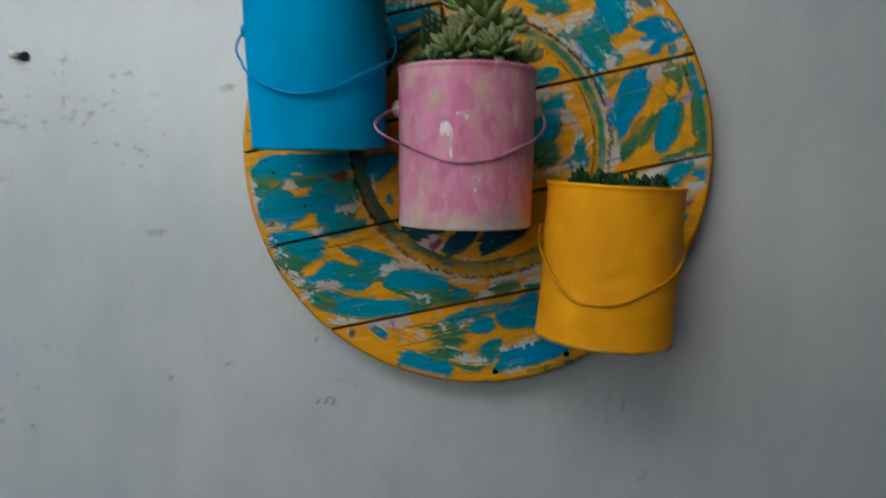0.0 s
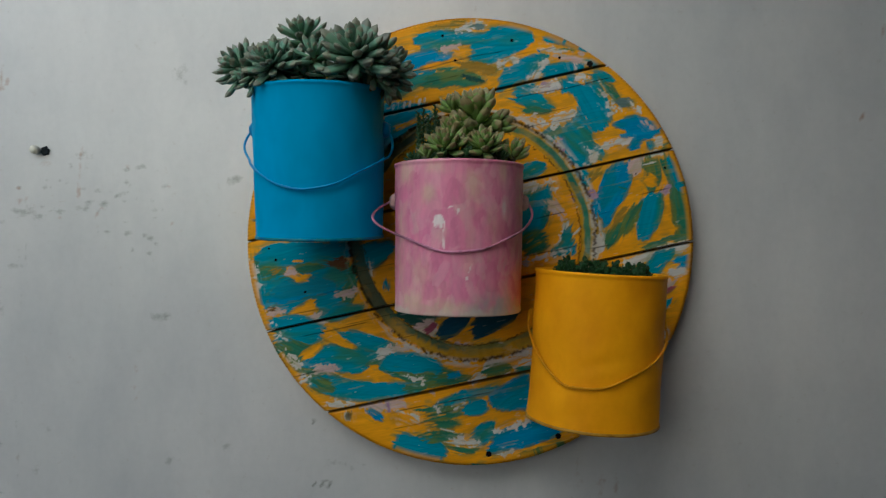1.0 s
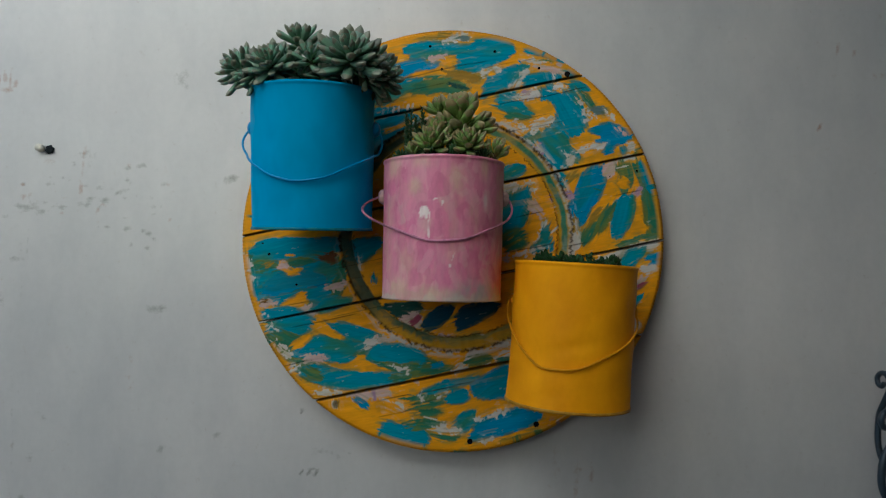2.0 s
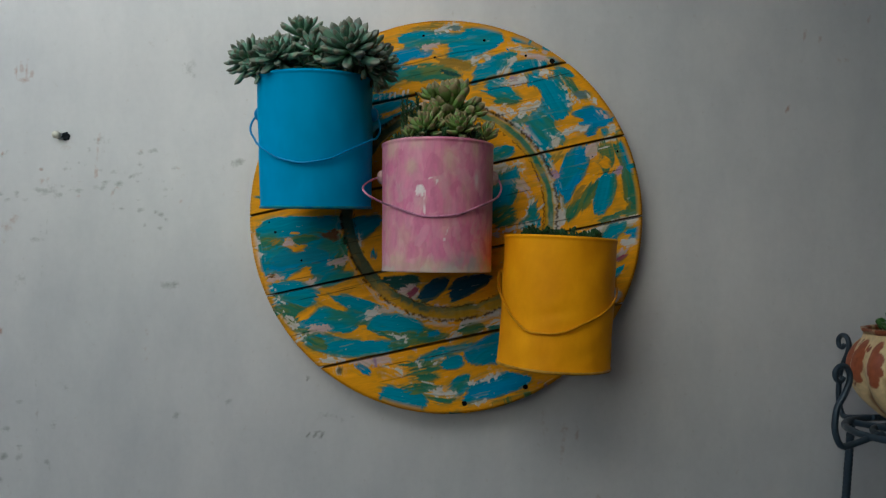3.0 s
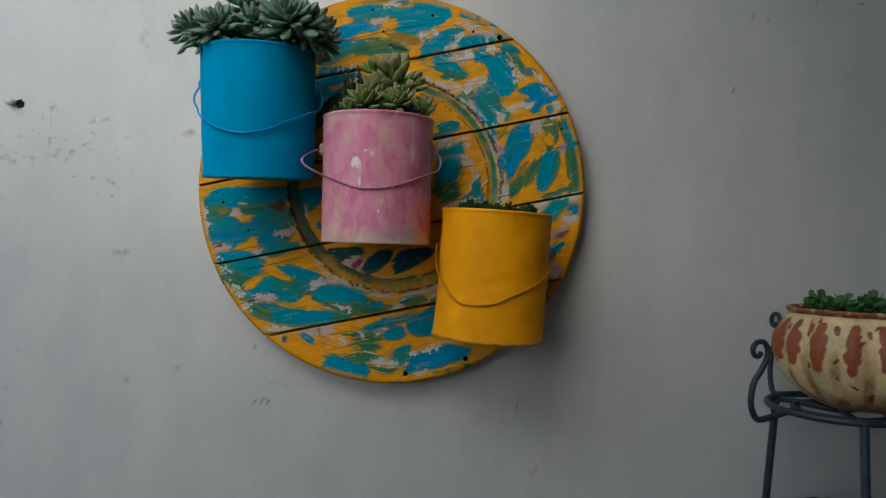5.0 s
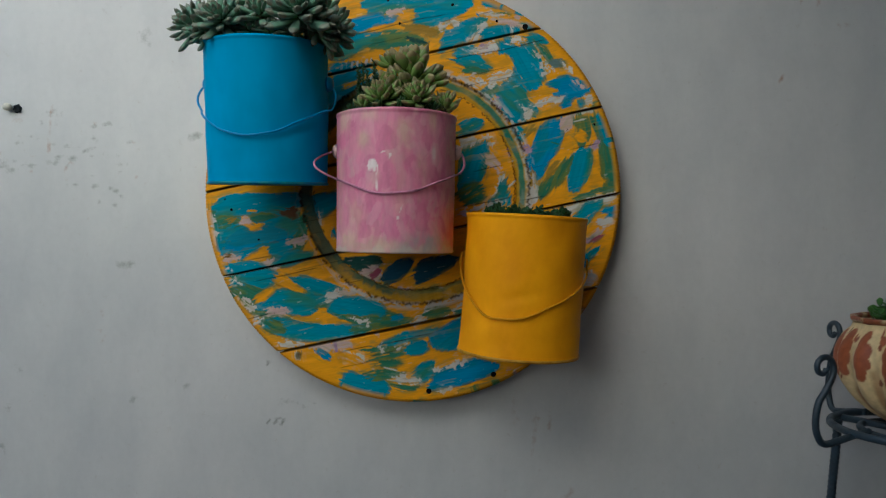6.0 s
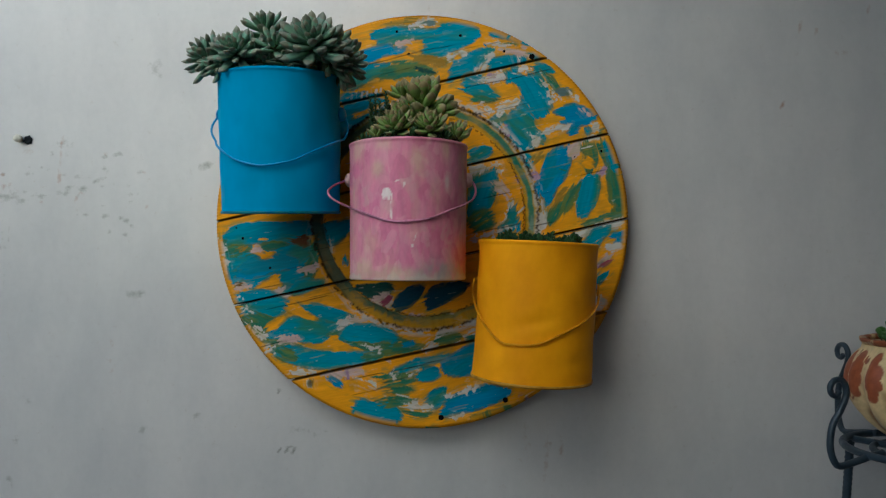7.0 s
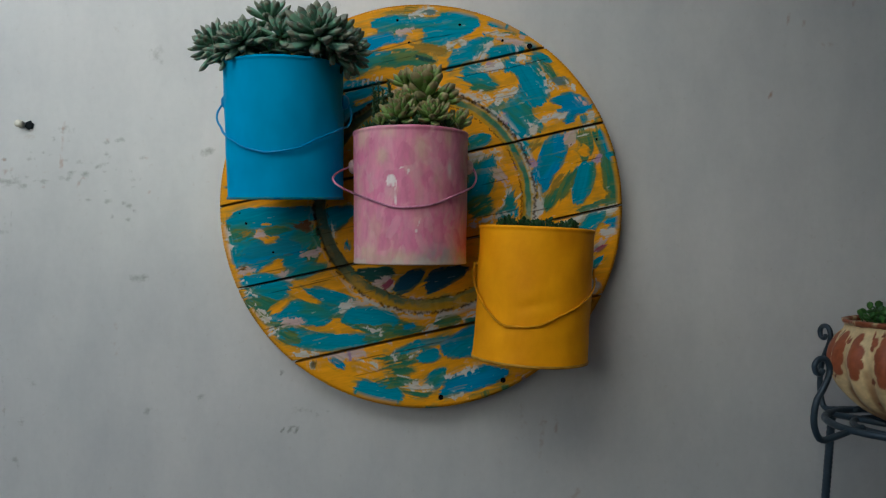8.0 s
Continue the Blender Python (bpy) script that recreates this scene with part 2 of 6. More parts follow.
def brush(col, x, y, strokes, seed=0, rag=0.55):
    """Lays brush strokes (x, y, half length, half width, angle, colour) over the colours col at the places x, y."""
    for k, (cx, cy, hl, hw, ang, paint) in enumerate(strokes):
        hl, hw = hl * 1.12, hw * 1.2
        ca, sa = math.cos(radians(ang)), math.sin(radians(ang))
        reach = 1.7 * (hl + hw) + 0.004
        near = (np.abs(x - cx) < reach) & (np.abs(y - cy) < reach)
        if not near.any():
            continue
        dx, dy = x[near] - cx, y[near] - cy
        s, w = (dx * ca + dy * sa), (-dx * sa + dy * ca)
        big = min(hw, 0.02)
        w = w + (fnoise(s / 0.025, w / 0.03, seed + k) - 0.5) * big * 0.9
        s = s + (fnoise(w / 0.011, s / 0.05, seed + k + 90) - 0.5) * hl * 0.38
        bristle = fnoise(s / 0.05, w / 0.0018, seed + 7 * k + 1, 3) - 0.5
        grit = min(0.014, 1.6 * hw)
        blob = (fnoise(dx / grit, dy / grit, seed + 3 * k + 2) - 0.5) * (1.9 if hw < 0.009 else 1.1)
        chip = fnoise(dx / 0.004, dy / 0.004, seed + 3 * k + 5, 2) - 0.5
        q = 1 - (np.abs(s) / hl) ** 3.0 - (np.abs(w) / hw) ** 2.6
        end = np.clip(np.abs(s) / hl, 0, 1) ** 2
        q = q + bristle * rag * (0.15 + 1.0 * end) + blob * 0.6 + chip * 0.22
        a = np.clip(q / 0.14, 0, 1)
        pale = min(paint) > 0.2
        if pale:
            dry = fnoise(s / 0.018, w / 0.0050, seed + 5 * k + 9, 4)
            a = a * np.clip((dry - 0.27) * 5, 0, 1) * 0.95
        else:
            a = a * np.clip(0.98 + 0.40 * bristle + 0.2 * (1 - end), 0, 1)
            haze = np.clip((q + 0.45) / 0.45, 0, 1) * np.clip((bristle + 0.02) * 5, 0, 1) * 0.55
            wet = np.clip(1 - np.abs(q - 0.02) / 0.22, 0, 1) * np.clip((fnoise(dx / 0.016, dy / 0.016, seed + k + 17) - 0.46) * 5, 0, 0.75)
            wet = wet[:, None]
            h = haze[:, None]
            col[near] = col[near] * (1 - h) + (0.5 * col[near] + 0.5 * np.array(paint)[None, :]) * h
        a = a[:, None]
        shade = (0.84 + 0.32 * (fnoise(s / 0.06, w / 0.004, seed + k + 40, 3)))[:, None]
        c = np.array(paint)[None, :] * shade
        if paint == TEAL:
            g = np.clip((fnoise(s / 0.05, w / 0.02, seed + k + 60, 3) - 0.50) * 3.2 - 0.40 * w / hw + 0.12, 0, 0.9)[:, None]
            c = c * (1 - g) + np.array(GREEN)[None, :] * shade * g
        col[near] = col[near] * (1 - a) + c * a
        if not pale and paint[1] > 0.2 and paint[0] < 0.1:
            col[near] = col[near] * (1 - wet) + np.array((0.10, 0.20, 0.07)) * shade * wet
    return col


def scratches(count, radius, seed):
    """Small stray strokes of the same paints, all over a round board."""
    rng = random.Random(seed)
    out = []
    for _ in range(count):
        a, d = rng.uniform(0, 2 * math.pi), radius * math.sqrt(rng.random())
        u, v = d * math.cos(a), d * math.sin(a)
        lean = 40 * math.sin(u * 14 + 1.3) + 25 * math.cos(v * 17)
        paint = rng.choice((WHITE, WHITE, PINKISH, TEAL, TEAL, GREEN, YELLOW, YELLOW, SKYB))
        out.append((u, v, rng.uniform(0.003, 0.011), rng.uniform(0.0006, 0.0017), lean + rng.uniform(-25, 25), paint))
    return out


def wood_rows(v0, v1, radius, step):
    """Rows across a plank of a round board, with the half length of each."""
    n = max(int((v1 - v0) / step), 8)
    t = np.linspace(0, 1, n + 1)
    if v1 >= radius - 1e-6:
        t = np.sin(t * math.pi / 2)
    elif v0 <= -radius + 1e-6:
        t = 1 - np.cos(t * math.pi / 2)
    v = v0 + (v1 - v0) * t
    return v, np.sqrt(np.maximum(radius ** 2 - v ** 2, 1e-9))


def leaf_mesh(name, length, width, thick, belly, curl, material, rows=9, segs=8):
    """A fleshy pointed leaf along x, its upper face towards z."""
    bm = bmesh.new()
    rings = []
    for i in range(rows + 1):
        s = i / rows
        if s < belly:
            w = width * (0.40 + 0.60 * math.sin(math.pi / 2 * s / belly))
        else:
            w = width * max(1 - ((s - belly) / (1 - belly)) ** 2.0, 0.0) ** 0.72
        th = thick * (0.45 + 0.55 * math.sin(math.pi / 2 * min(s / belly, 1.0))) * (w / width) ** (0.0 if s < belly else 0.9)
        if s == 1:
            w, th = 0.03 * width, 0.05 * thick
        z = curl * length * s * s
        row = []
        for k in range(segs):
            a = 2 * math.pi * k / segs
            zz = math.sin(a) * th * (0.45 if math.sin(a) > 0 else 1.0)
            row.append(bm.verts.new((length * s, math.cos(a) * max(w, 0.0004) / 2, z + zz / 2)))
        rings.append(row)
    for a, b in zip(rings, rings[1:]):
        for k in range(segs):
            bm.faces.new((a[k], a[(k + 1) % segs], b[(k + 1) % segs], b[k]))
    bm.faces.new(rings[0][::-1])
    bm.faces.new(rings[-1])
    bm.normal_update()
    me = bpy.data.meshes.new(name)
    bm.to_mesh(me)
    bm.free()
    me.shade_smooth()
    me.materials.append(material)
    return me


def toward(axis, spin=0.0):
    """A turn that brings z onto the axis."""
    return Vector(axis).to_track_quat("Z", "Y").to_matrix().to_4x4() @ Matrix.Rotation(spin, 4, "Z")


def rosette(plant, leaf, at, axis, size, count, rng, open_in=12, open_out=88, inner=0.42, stem_to=None, stem_r=0.004):
    """A rosette of fleshy leaves: one part, each leaf under it."""
    base = toward(axis, rng.uniform(0, 6))
    bm = bmesh.new()
    bmesh.ops.create_icosphere(bm, subdivisions=2, radius=0.16 * size)
    heart = part("rosette", bm, M_STEM, plant)
    heart.matrix_basis = Matrix.Translation(at) @ base
    for k in range(count):
        f = (k + 0.5) / count
        ang = k * 2.39996 + rng.uniform(-0.15, 0.15)
        lean = open_in + (open_out - open_in) * f ** 0.8 + rng.uniform(-6, 6)
        sc = size * (inner + (1 - inner) * f ** 0.7) * rng.uniform(0.88, 1.1)
        m = Matrix.Rotation(ang, 4, "Z") @ Matrix.Translation((0.05 * size * f, 0, (0.14 - 0.30 * f) * size)) @ Matrix.Rotation(radians(lean - 90), 4, "Y") @ Matrix.Rotation(rng.uniform(-0.12, 0.12), 4, "X") @ Matrix.Scale(sc, 4)
        shared("leaf", leaf, m, heart)
    if stem_to is not None:
        bm = bmesh.new()
        a, b = Vector(stem_to), Vector(at)
        tube(bm, [a.lerp(b, s / 6) + Vector((0.003 * math.sin(s), 0.003 * math.cos(s * 1.3), 0)) * (1 if 0 < s < 6 else 0) for s in range(7)], stem_r, 8)
        part("stem", bm, M_STEM, plant)
    return heart


# ---- the wall, the ground and the unseen walls and roof added for the light ----
# marks on the wall: x, z, half sizes, angle, kind, amount
BLOTCHES = [
    (-0.703, 1.493, 0.0028, 0.0100, 4, 1, 0.42), (-0.694, 1.499, 0.0028, 0.0115, 0, 1, 0.40), (-0.685, 1.496, 0.0028, 0.0110, -3, 1, 0.44),
    (-0.676, 1.491, 0.0026, 0.0095, -8, 1, 0.40), (-0.690, 1.480, 0.0110, 0.0045, 0, 1, 0.34), (-0.767, 1.589, 0.0086, 0.0048, 0, 1, 0.18),
    (-0.706, 1.246, 0.0115, 0.0077, 40, 1, 0.26), (-0.714, 1.234, 0.0077, 0.0115, 30, 1, 0.22), (-0.719, 1.214, 0.0057, 0.0086, 40, 1, 0.16),
    (-0.722, 1.059, 0.0038, 0.0067, 0, 1, 0.50), (-0.564, 1.321, 0.0029, 0.0105, 0, 1, 0.34), (-0.658, 1.308, 0.0029, 0.0086, 10, 1, 0.28),
    (-0.757, 1.397, 0.0067, 0.0048, 30, 1, 0.28),
]
SPECKLES = [
    (-0.778, 1.572, 0.0067, 0.0038, -20, 0, 0.40), (-0.742, 1.346, 0.0077, 0.0038, 10, 0, 0.36), (-0.725, 1.352, 0.0048, 0.0029, 0, 0, 0.34),
    (-0.593, 1.339, 0.0038, 0.0029, 0, 0, 0.34), (-0.582, 1.336, 0.0029, 0.0029, 0, 0, 0.34), (-0.537, 1.324, 0.0048, 0.0029, 20, 0, 0.38),
    (-0.549, 1.307, 0.0077, 0.0029, 0, 0, 0.42), (-0.554, 1.297, 0.0057, 0.0038, 30, 0, 0.44), (-0.526, 1.304, 0.0077, 0.0048, 0, 0, 0.48),
    (-0.508, 1.315, 0.0048, 0.0029, 40, 0, 0.40), (-0.493, 1.309, 0.0038, 0.0019, 0, 0, 0.36), (-0.492, 1.355, 0.0057, 0.0038, 0, 0, 0.40),
    (-0.469, 1.359, 0.0077, 0.0038, 0, 0, 0.44), (-0.492, 1.336, 0.0048, 0.0029, 0, 0, 0.38),
]
SMUDGES = [
    (-0.652, 1.293, 0.0192, 0.0048, -6, 0, 0.36), (-0.624, 1.287, 0.0115, 0.0038, 0, 0, 0.38), (-0.592, 1.293, 0.0096, 0.0029, 0, 0, 0.32),
    (-0.712, 1.279, 0.0057, 0.0029, 0, 0, 0.32), (-0.699, 1.286, 0.0048, 0.0038, 0, 0, 0.30), (-0.685, 1.277, 0.0048, 0.0029, 0, 0, 0.32),
    (-0.557, 1.374, 0.0153, 0.0125, 0, 0, 0.20), (-0.489, 1.260, 0.0057, 0.0038, 0, 0, 0.38), (-0.454, 1.252, 0.0048, 0.0048, 30, 0, 0.44),
    (-0.446, 1.245, 0.0038, 0.0038, 0, 0, 0.40), (-0.456, 1.230, 0.0057, 0.0029, 0, 0, 0.42), (-0.481, 1.236, 0.0038, 0.0029, 0, 0, 0.34),
    (-0.464, 1.257, 0.0038, 0.0029, 0, 0, 0.38), (-0.338, 1.337, 0.0029, 0.0029, 0, 0, 0.26),
]
SCUFFS = [
    (-0.407, 1.509, 0.0048, 0.0048, 0, 0, 0.22), (-0.407, 1.495, 0.0057, 0.0057, 0, 0, 0.22), (-0.401, 1.485, 0.0038, 0.0048, 0, 0, 0.24),
    (-0.692, 1.144, 0.0115, 0.0086, 0, 0, 0.20), (-0.443, 1.134, 0.0086, 0.0029, 4, 0, 0.37), (-0.428, 1.137, 0.0077, 0.0029, 4, 0, 0.35),
    (-0.687, 0.943, 0.0057, 0.0038, 0, 0, 0.32), (-0.748, 0.894, 0.0086, 0.0067, 0, 0, 0.29), (-0.707, 0.899, 0.0086, 0.0048, 20, 0, 0.30),
    (-0.723, 0.905, 0.0057, 0.0038, 0, 0, 0.26), (-0.711, 0.853, 0.0086, 0.0057, 0, 0, 0.37), (-0.685, 0.851, 0.0086, 0.0048, 0, 0, 0.30),
    (-0.642, 0.843, 0.0057, 0.0048, 0, 0, 0.30), (-0.634, 0.836, 0.0038, 0.0038, 0, 0, 0.27),
]
SCRAPES = [
    (-0.685, 0.870, 0.0172, 0.0029, 4, 0, 0.24), (-0.735, 0.835, 0.0067, 0.0048, 0, 0, 0.26), (-0.716, 0.814, 0.0057, 0.0057, 0, 0, 0.26),
    (-0.610, 0.967, 0.0086, 0.0077, 0, 0, 0.16), (-0.477, 1.027, 0.0038, 0.0287, 0, 1, 0.16), (-0.627, 0.907, 0.0077, 0.0067, 0, 0, 0.19),
    (-0.209, 0.980, 0.0019, 0.0029, 0, 0, 0.55), (-0.187, 0.925, 0.0067, 0.0029, 0, 0, 0.34), (-0.151, 0.914, 0.0048, 0.0038, 0, 0, 0.26),
    (-0.164, 0.920, 0.0086, 0.0048, 0, 0, 0.22), (-0.134, 0.919, 0.0038, 0.0038, 0, 0, 0.28), (-0.326, 1.341, 0.0048, 0.0038, 0, 0, 0.26),
    (-0.656, 1.211, 0.0019, 0.0575, 3, 0, 0.20), (-0.660, 0.976, 0.0019, 0.1533, 3, 0, 0.14),
]
RUB_MARKS = [
    (0.178, 0.901, 0.0048, 0.0211, 2, 1, 0.22), (0.232, 0.893, 0.0038, 0.0172, 0, 1, 0.22), (0.211, 0.899, 0.0077, 0.0153, 0, 1, 0.16),
]
MARKS = [
    (-0.207, 0.890, 0.0058, 0.0019, 55, 0, 0.6), (-0.196, 0.889, 0.0058, 0.0019, 60, 0, 0.6), (-0.184, 0.890, 0.0067, 0.0021, 60, 0, 0.62),
    (-0.195, 0.894, 0.0115, 0.0012, 5, 0, 0.5), (-0.178, 0.921, 0.0115, 0.0048, 0, 0, 0.24), (-0.439, 1.136, 0.0154, 0.0058, 5, 0, 0.37),
    (-0.326, 1.339, 0.0115, 0.0058, 20, 0, 0.4), (-0.408, 1.499, 0.0134, 0.0096, 50, 0, 0.27), (-0.208, 0.983, 0.0048, 0.0038, 0, 0, 0.4),
    (-0.424, 0.922, 0.0077, 0.0048, 45, 0, 0.36), (-0.339, 0.944, 0.0077, 0.0048, 45, 0, 0.3), (-0.663, 1.212, 0.0096, 0.0058, 0, 0, 0.3),
]
DRIPS = [
    (0.581, 1.423, 0.0067, 0.0024, 60, 1, 0.50), (0.611, 1.544, 0.0077, 0.0029, 80, 1, 0.42),
]
SPECKS = [
    (0.636, 1.538, 0.0058, 0.0024, 80, 1, 0.40), (0.716, 1.570, 0.0086, 0.0029, 75, 1, 0.34), (0.672, 1.503, 0.0096, 0.0077, 60, 1, 0.22),
    (0.788, 1.567, 0.0067, 0.0029, 0, 0, 0.40), (0.262, 0.784, 0.0096, 0.0058, 70, 1, 0.34), (0.210, 0.884, 0.0346, 0.0038, 85, 1, 0.20),
]
PAW_MARKS = [
    (-0.761, 1.399, 0.0020, 0.0069, -20, 1, 0.40), (-0.755, 1.401, 0.0020, 0.0059, -25, 1, 0.36), (-0.749, 1.397, 0.0020, 0.0049, -30, 1, 0.34),
    (-0.751, 1.358, 0.0020, 0.0059, 15, 0, 0.38), (-0.741, 1.363, 0.0020, 0.0069, 5, 1, 0.40), (-0.732, 1.360, 0.0020, 0.0059, -8, 1, 0.42),
    (-0.724, 1.356, 0.0020, 0.0049, -15, 1, 0.38), (-0.716, 1.359, 0.0039, 0.0020, 0, 0, 0.36), (-0.742, 1.348, 0.0099, 0.0039, 0, 0, 0.26),
    (-0.561, 1.382, 0.0020, 0.0099, -4, 1, 0.42), (-0.563, 1.357, 0.0030, 0.0178, -4, 1, 0.30), (-0.565, 1.327, 0.0020, 0.0099, -4, 1, 0.34),
]
STREAKS_AND_SHADOW = [
    (-0.643, 1.291, 0.0118, 0.0039, 10, 0, 0.34), (-0.625, 1.285, 0.0118, 0.0039, 10, 0, 0.36), (-0.707, 1.244, 0.0020, 0.0079, -25, 1, 0.38),
    (-0.702, 1.248, 0.0020, 0.0059, -25, 1, 0.38), (-0.712, 1.235, 0.0030, 0.0079, -30, 1, 0.26), (-0.647, 1.233, 0.0010, 0.0276, -2, 0, 0.26),
    # first here: the wall screw's shadow, painted as a faint brown smudge
    (-0.617, 1.365, 0.0256, 0.0049, 0, 1, 0.18), (-0.757, 1.307, 0.0049, 0.0030, 0, 0, 0.32), (-0.736, 1.316, 0.0059, 0.0020, 0, 1, 0.28),
    (-0.707, 1.324, 0.0059, 0.0020, 0, 0, 0.30), (-0.725, 1.287, 0.0049, 0.0030, -20, 0, 0.32), (-0.698, 1.291, 0.0049, 0.0030, -20, 0, 0.32),
    (-0.685, 1.280, 0.0059, 0.0020, 0, 0, 0.32),
]
rng = random.Random(90)
SPLASHES = [(rng.uniform(-0.66, -0.42), rng.gauss(1.312, 0.022), rng.uniform(0.0025, 0.0065), rng.uniform(0.0020, 0.0042), rng.uniform(-30, 40), rng.choice((0, 0, 1)), rng.uniform(0.18, 0.34)) for _ in range(46)]
STAINS_AND_SHADOW = PAW_MARKS + STREAKS_AND_SHADOW + BLOTCHES + SPECKLES + SMUDGES + SCUFFS + SCRAPES + RUB_MARKS + MARKS + DRIPS + SPECKS + SPLASHES


def wall_grid(name, label):
    """The painted wall: a slab, finely divided where its marks lie."""
    def lines(lo, a, b, hi, fine):
        return np.concatenate([np.linspace(lo, a, 8)[:-1], np.arange(a, b, fine), np.linspace(b, hi, 8)])
    xs, zs = lines(-4.0, -0.86, 1.0, 3.0, 0.0035), lines(0.0, 0.72, 1.70, 3.2, 0.0035)
    X, Z = np.meshgrid(xs, zs)
    x, z = X.ravel(), Z.ravel()
    col = np.zeros((len(x), 3))
    for cx, cz, hx, hz, ang, chan, amt in STAINS_AND_SHADOW:
        hx, hz = hx * 1.45, hz * 1.45
        ca, sa = math.cos(radians(ang)), math.sin(radians(ang))
        dx, dz = x - cx, z - cz
        s, w = dx * ca + dz * sa, -dx * sa + dz * ca
        q = np.clip(1.15 - np.sqrt((s / hx) ** 2 + (w / hz) ** 2), 0, 1)
        col[:, chan] = np.maximum(col[:, chan], amt * q)
    bow = (fnoise(x * 1.3, z * 1.3, 5) - 0.5) * 0.004
    nx, nz = len(xs), len(zs)
    verts = np.stack([x, bow * ((x > -0.86) & (x < 1.0)), z], 1)
    i = np.arange(nx * nz).reshape(nz, nx)
    faces = np.stack([i[:-1, :-1], i[:-1, 1:], i[1:, 1:], i[1:, :-1]], -1).reshape(-1, 4).tolist()
    n = len(verts)
    back = np.array([(xs[0], 0.2, zs[0]), (xs[-1], 0.2, zs[0]), (xs[-1], 0.2, zs[-1]), (xs[0], 0.2, zs[-1])])
    verts = np.vstack([verts, back])
    col = np.vstack([col, np.zeros((4, 3))])
    faces.append((n + 1, n, n + 3, n + 2))
    faces.append(tuple(i[0, ::-1]) + (n, n + 1))
    faces.append(tuple(i[-1, :]) + (n + 2, n + 3))
    faces.append(tuple(i[:, 0]) + (n + 3, n))
    faces.append(tuple(i[::-1, -1]) + (n + 1, n + 2))
    ob = arrays(name, verts, faces, M_WALL, None, col, "stain_and_shadow", smooth=False)
    return tagged(ob, label, "wall", kind="structure")



wall_grid("wall_north", "white painted plaster wall, scuffed and stained")


def slab(name, material, x0, x1, y0, y1, z0, z1, label, category):
    bm = box(bmesh.new(), x0, x1, y0, y1, z0, z1)
    return tagged(part(name, bm, material, None, smooth=False), label, category, kind="structure")


slab("ground", M_GROUND, -60, 60, -60, 60, -0.2, 0.0, "grey concrete floor of the yard", "ground")
# unseen walls, added to block the sky and bounce light
slab("added_wall_west", M_YARD, -3.1, -2.9, -3.8, -0.003, 0.0, 2.0, "unseen pale side wall, added to shape the light", "wall")
slab("added_wall_east", M_PALE, 1.55, 1.75, -3.8, -0.003, 0.0, 2.447, "unseen brown side wall, added to dim the right side", "wall")
bm = box(bmesh.new(), -3.1, -1.0, -4.0, -3.803, 0.0, 1.3)
box(bm, -1.0, 1.75, -4.0, -3.803, 0.0, 2.44)
tagged(part("added_wall_south", bm, M_YARD, None, smooth=False), "unseen pale wall, low along one half to let light in", "wall", kind="structure")

# unseen roof, added to block the sky; its opening grades the wall's light
EAVES_Y, SHADE_X, FRONT_Y = -0.06, 0.05, -2.2
bm = bmesh.new()
box(bm, -3.1, 1.75, EAVES_Y, -0.003, 2.45, 2.50)
box(bm, SHADE_X, 1.75, FRONT_Y, EAVES_Y, 2.45, 2.50)
box(bm, -3.1, 1.75, -4.0, FRONT_Y, 2.45, 2.50)
tagged(part("added_ceiling", bm, M_ROOF, None, smooth=False), "unseen grey roof round an opening, added to shape the light", "roof", kind="structure")


# ---- the round board of planks ----
CX, CZ, R, FACE, TILT_B = 0.0185, 1.2464, 0.3128, -0.043, 12.0
G_IN, G_OUT, G_U, G_V = 0.151, 0.172, 0.007, 0.005
board = thing("round_board", pose(CX, 0, CZ, 0, -TILT_B, 0) @ Matrix.Diagonal((1, 1, 1.005, 1)), "round plank board daubed yellow, teal and white, hung on the wall", "wall decoration")
# brush strokes: along, across, half length, half width, angle, paint
NAVY, CRIMSON = (0.006, 0.060, 0.110), (0.300, 0.060, 0.110)
RUST, TEALGREY = (0.340, 0.130, 0.010), (0.120, 0.190, 0.190)
TOP_TICKS = [
    (-0.062, 0.205, 0.0042, 0.0015, 68, WHITE), (-0.055, 0.205, 0.0046, 0.0015, 70, WHITE), (-0.046, 0.205, 0.0050, 0.0015, 68, WHITE), (-0.038, 0.204, 0.0046, 0.0015, 72, WHITE),
    (-0.032, 0.205, 0.0046, 0.0015, 68, WHITE), (-0.024, 0.204, 0.0042, 0.0019, 68, WHITE), (-0.017, 0.205, 0.0035, 0.0015, 66, WHITE), (-0.040, 0.212, 0.0230, 0.0015, 2, YELLOW),
]
DAUBS = []


def daub(paint, rag, *outline):
    """Notes a daub of paint: how ragged its edge is, and its outline on the board in millimetres."""
    pts = np.array(outline, dtype=float).reshape(-1, 2) / 1000
    for _ in range(2):
        nxt = np.roll(pts, -1, 0)
        pts = np.stack([0.78 * pts + 0.22 * nxt, 0.22 * pts + 0.78 * nxt], 1).reshape(-1, 2)
    DAUBS.append((paint, rag, pts))


# top plank
daub(TEAL, 0.25, -15, 292, -1, 296, 14, 298, 38, 292, 61, 284, 86, 278, 102, 280, 118, 282, 131, 284, 140, 279, 147, 268, 150, 254, 142, 247, 127, 243, 103, 239, 82, 235, 67, 238, 59, 244, 64, 256, 67, 267, 54, 269, 30, 271, 13, 270, -2, 272, -8, 282)
daub(SKYB, 0.5, -45, 264, -30, 271, -3, 271, 13, 271, 22, 262, 38, 261, 31, 254, 8, 256, -15, 252, -35, 249, -53, 251)
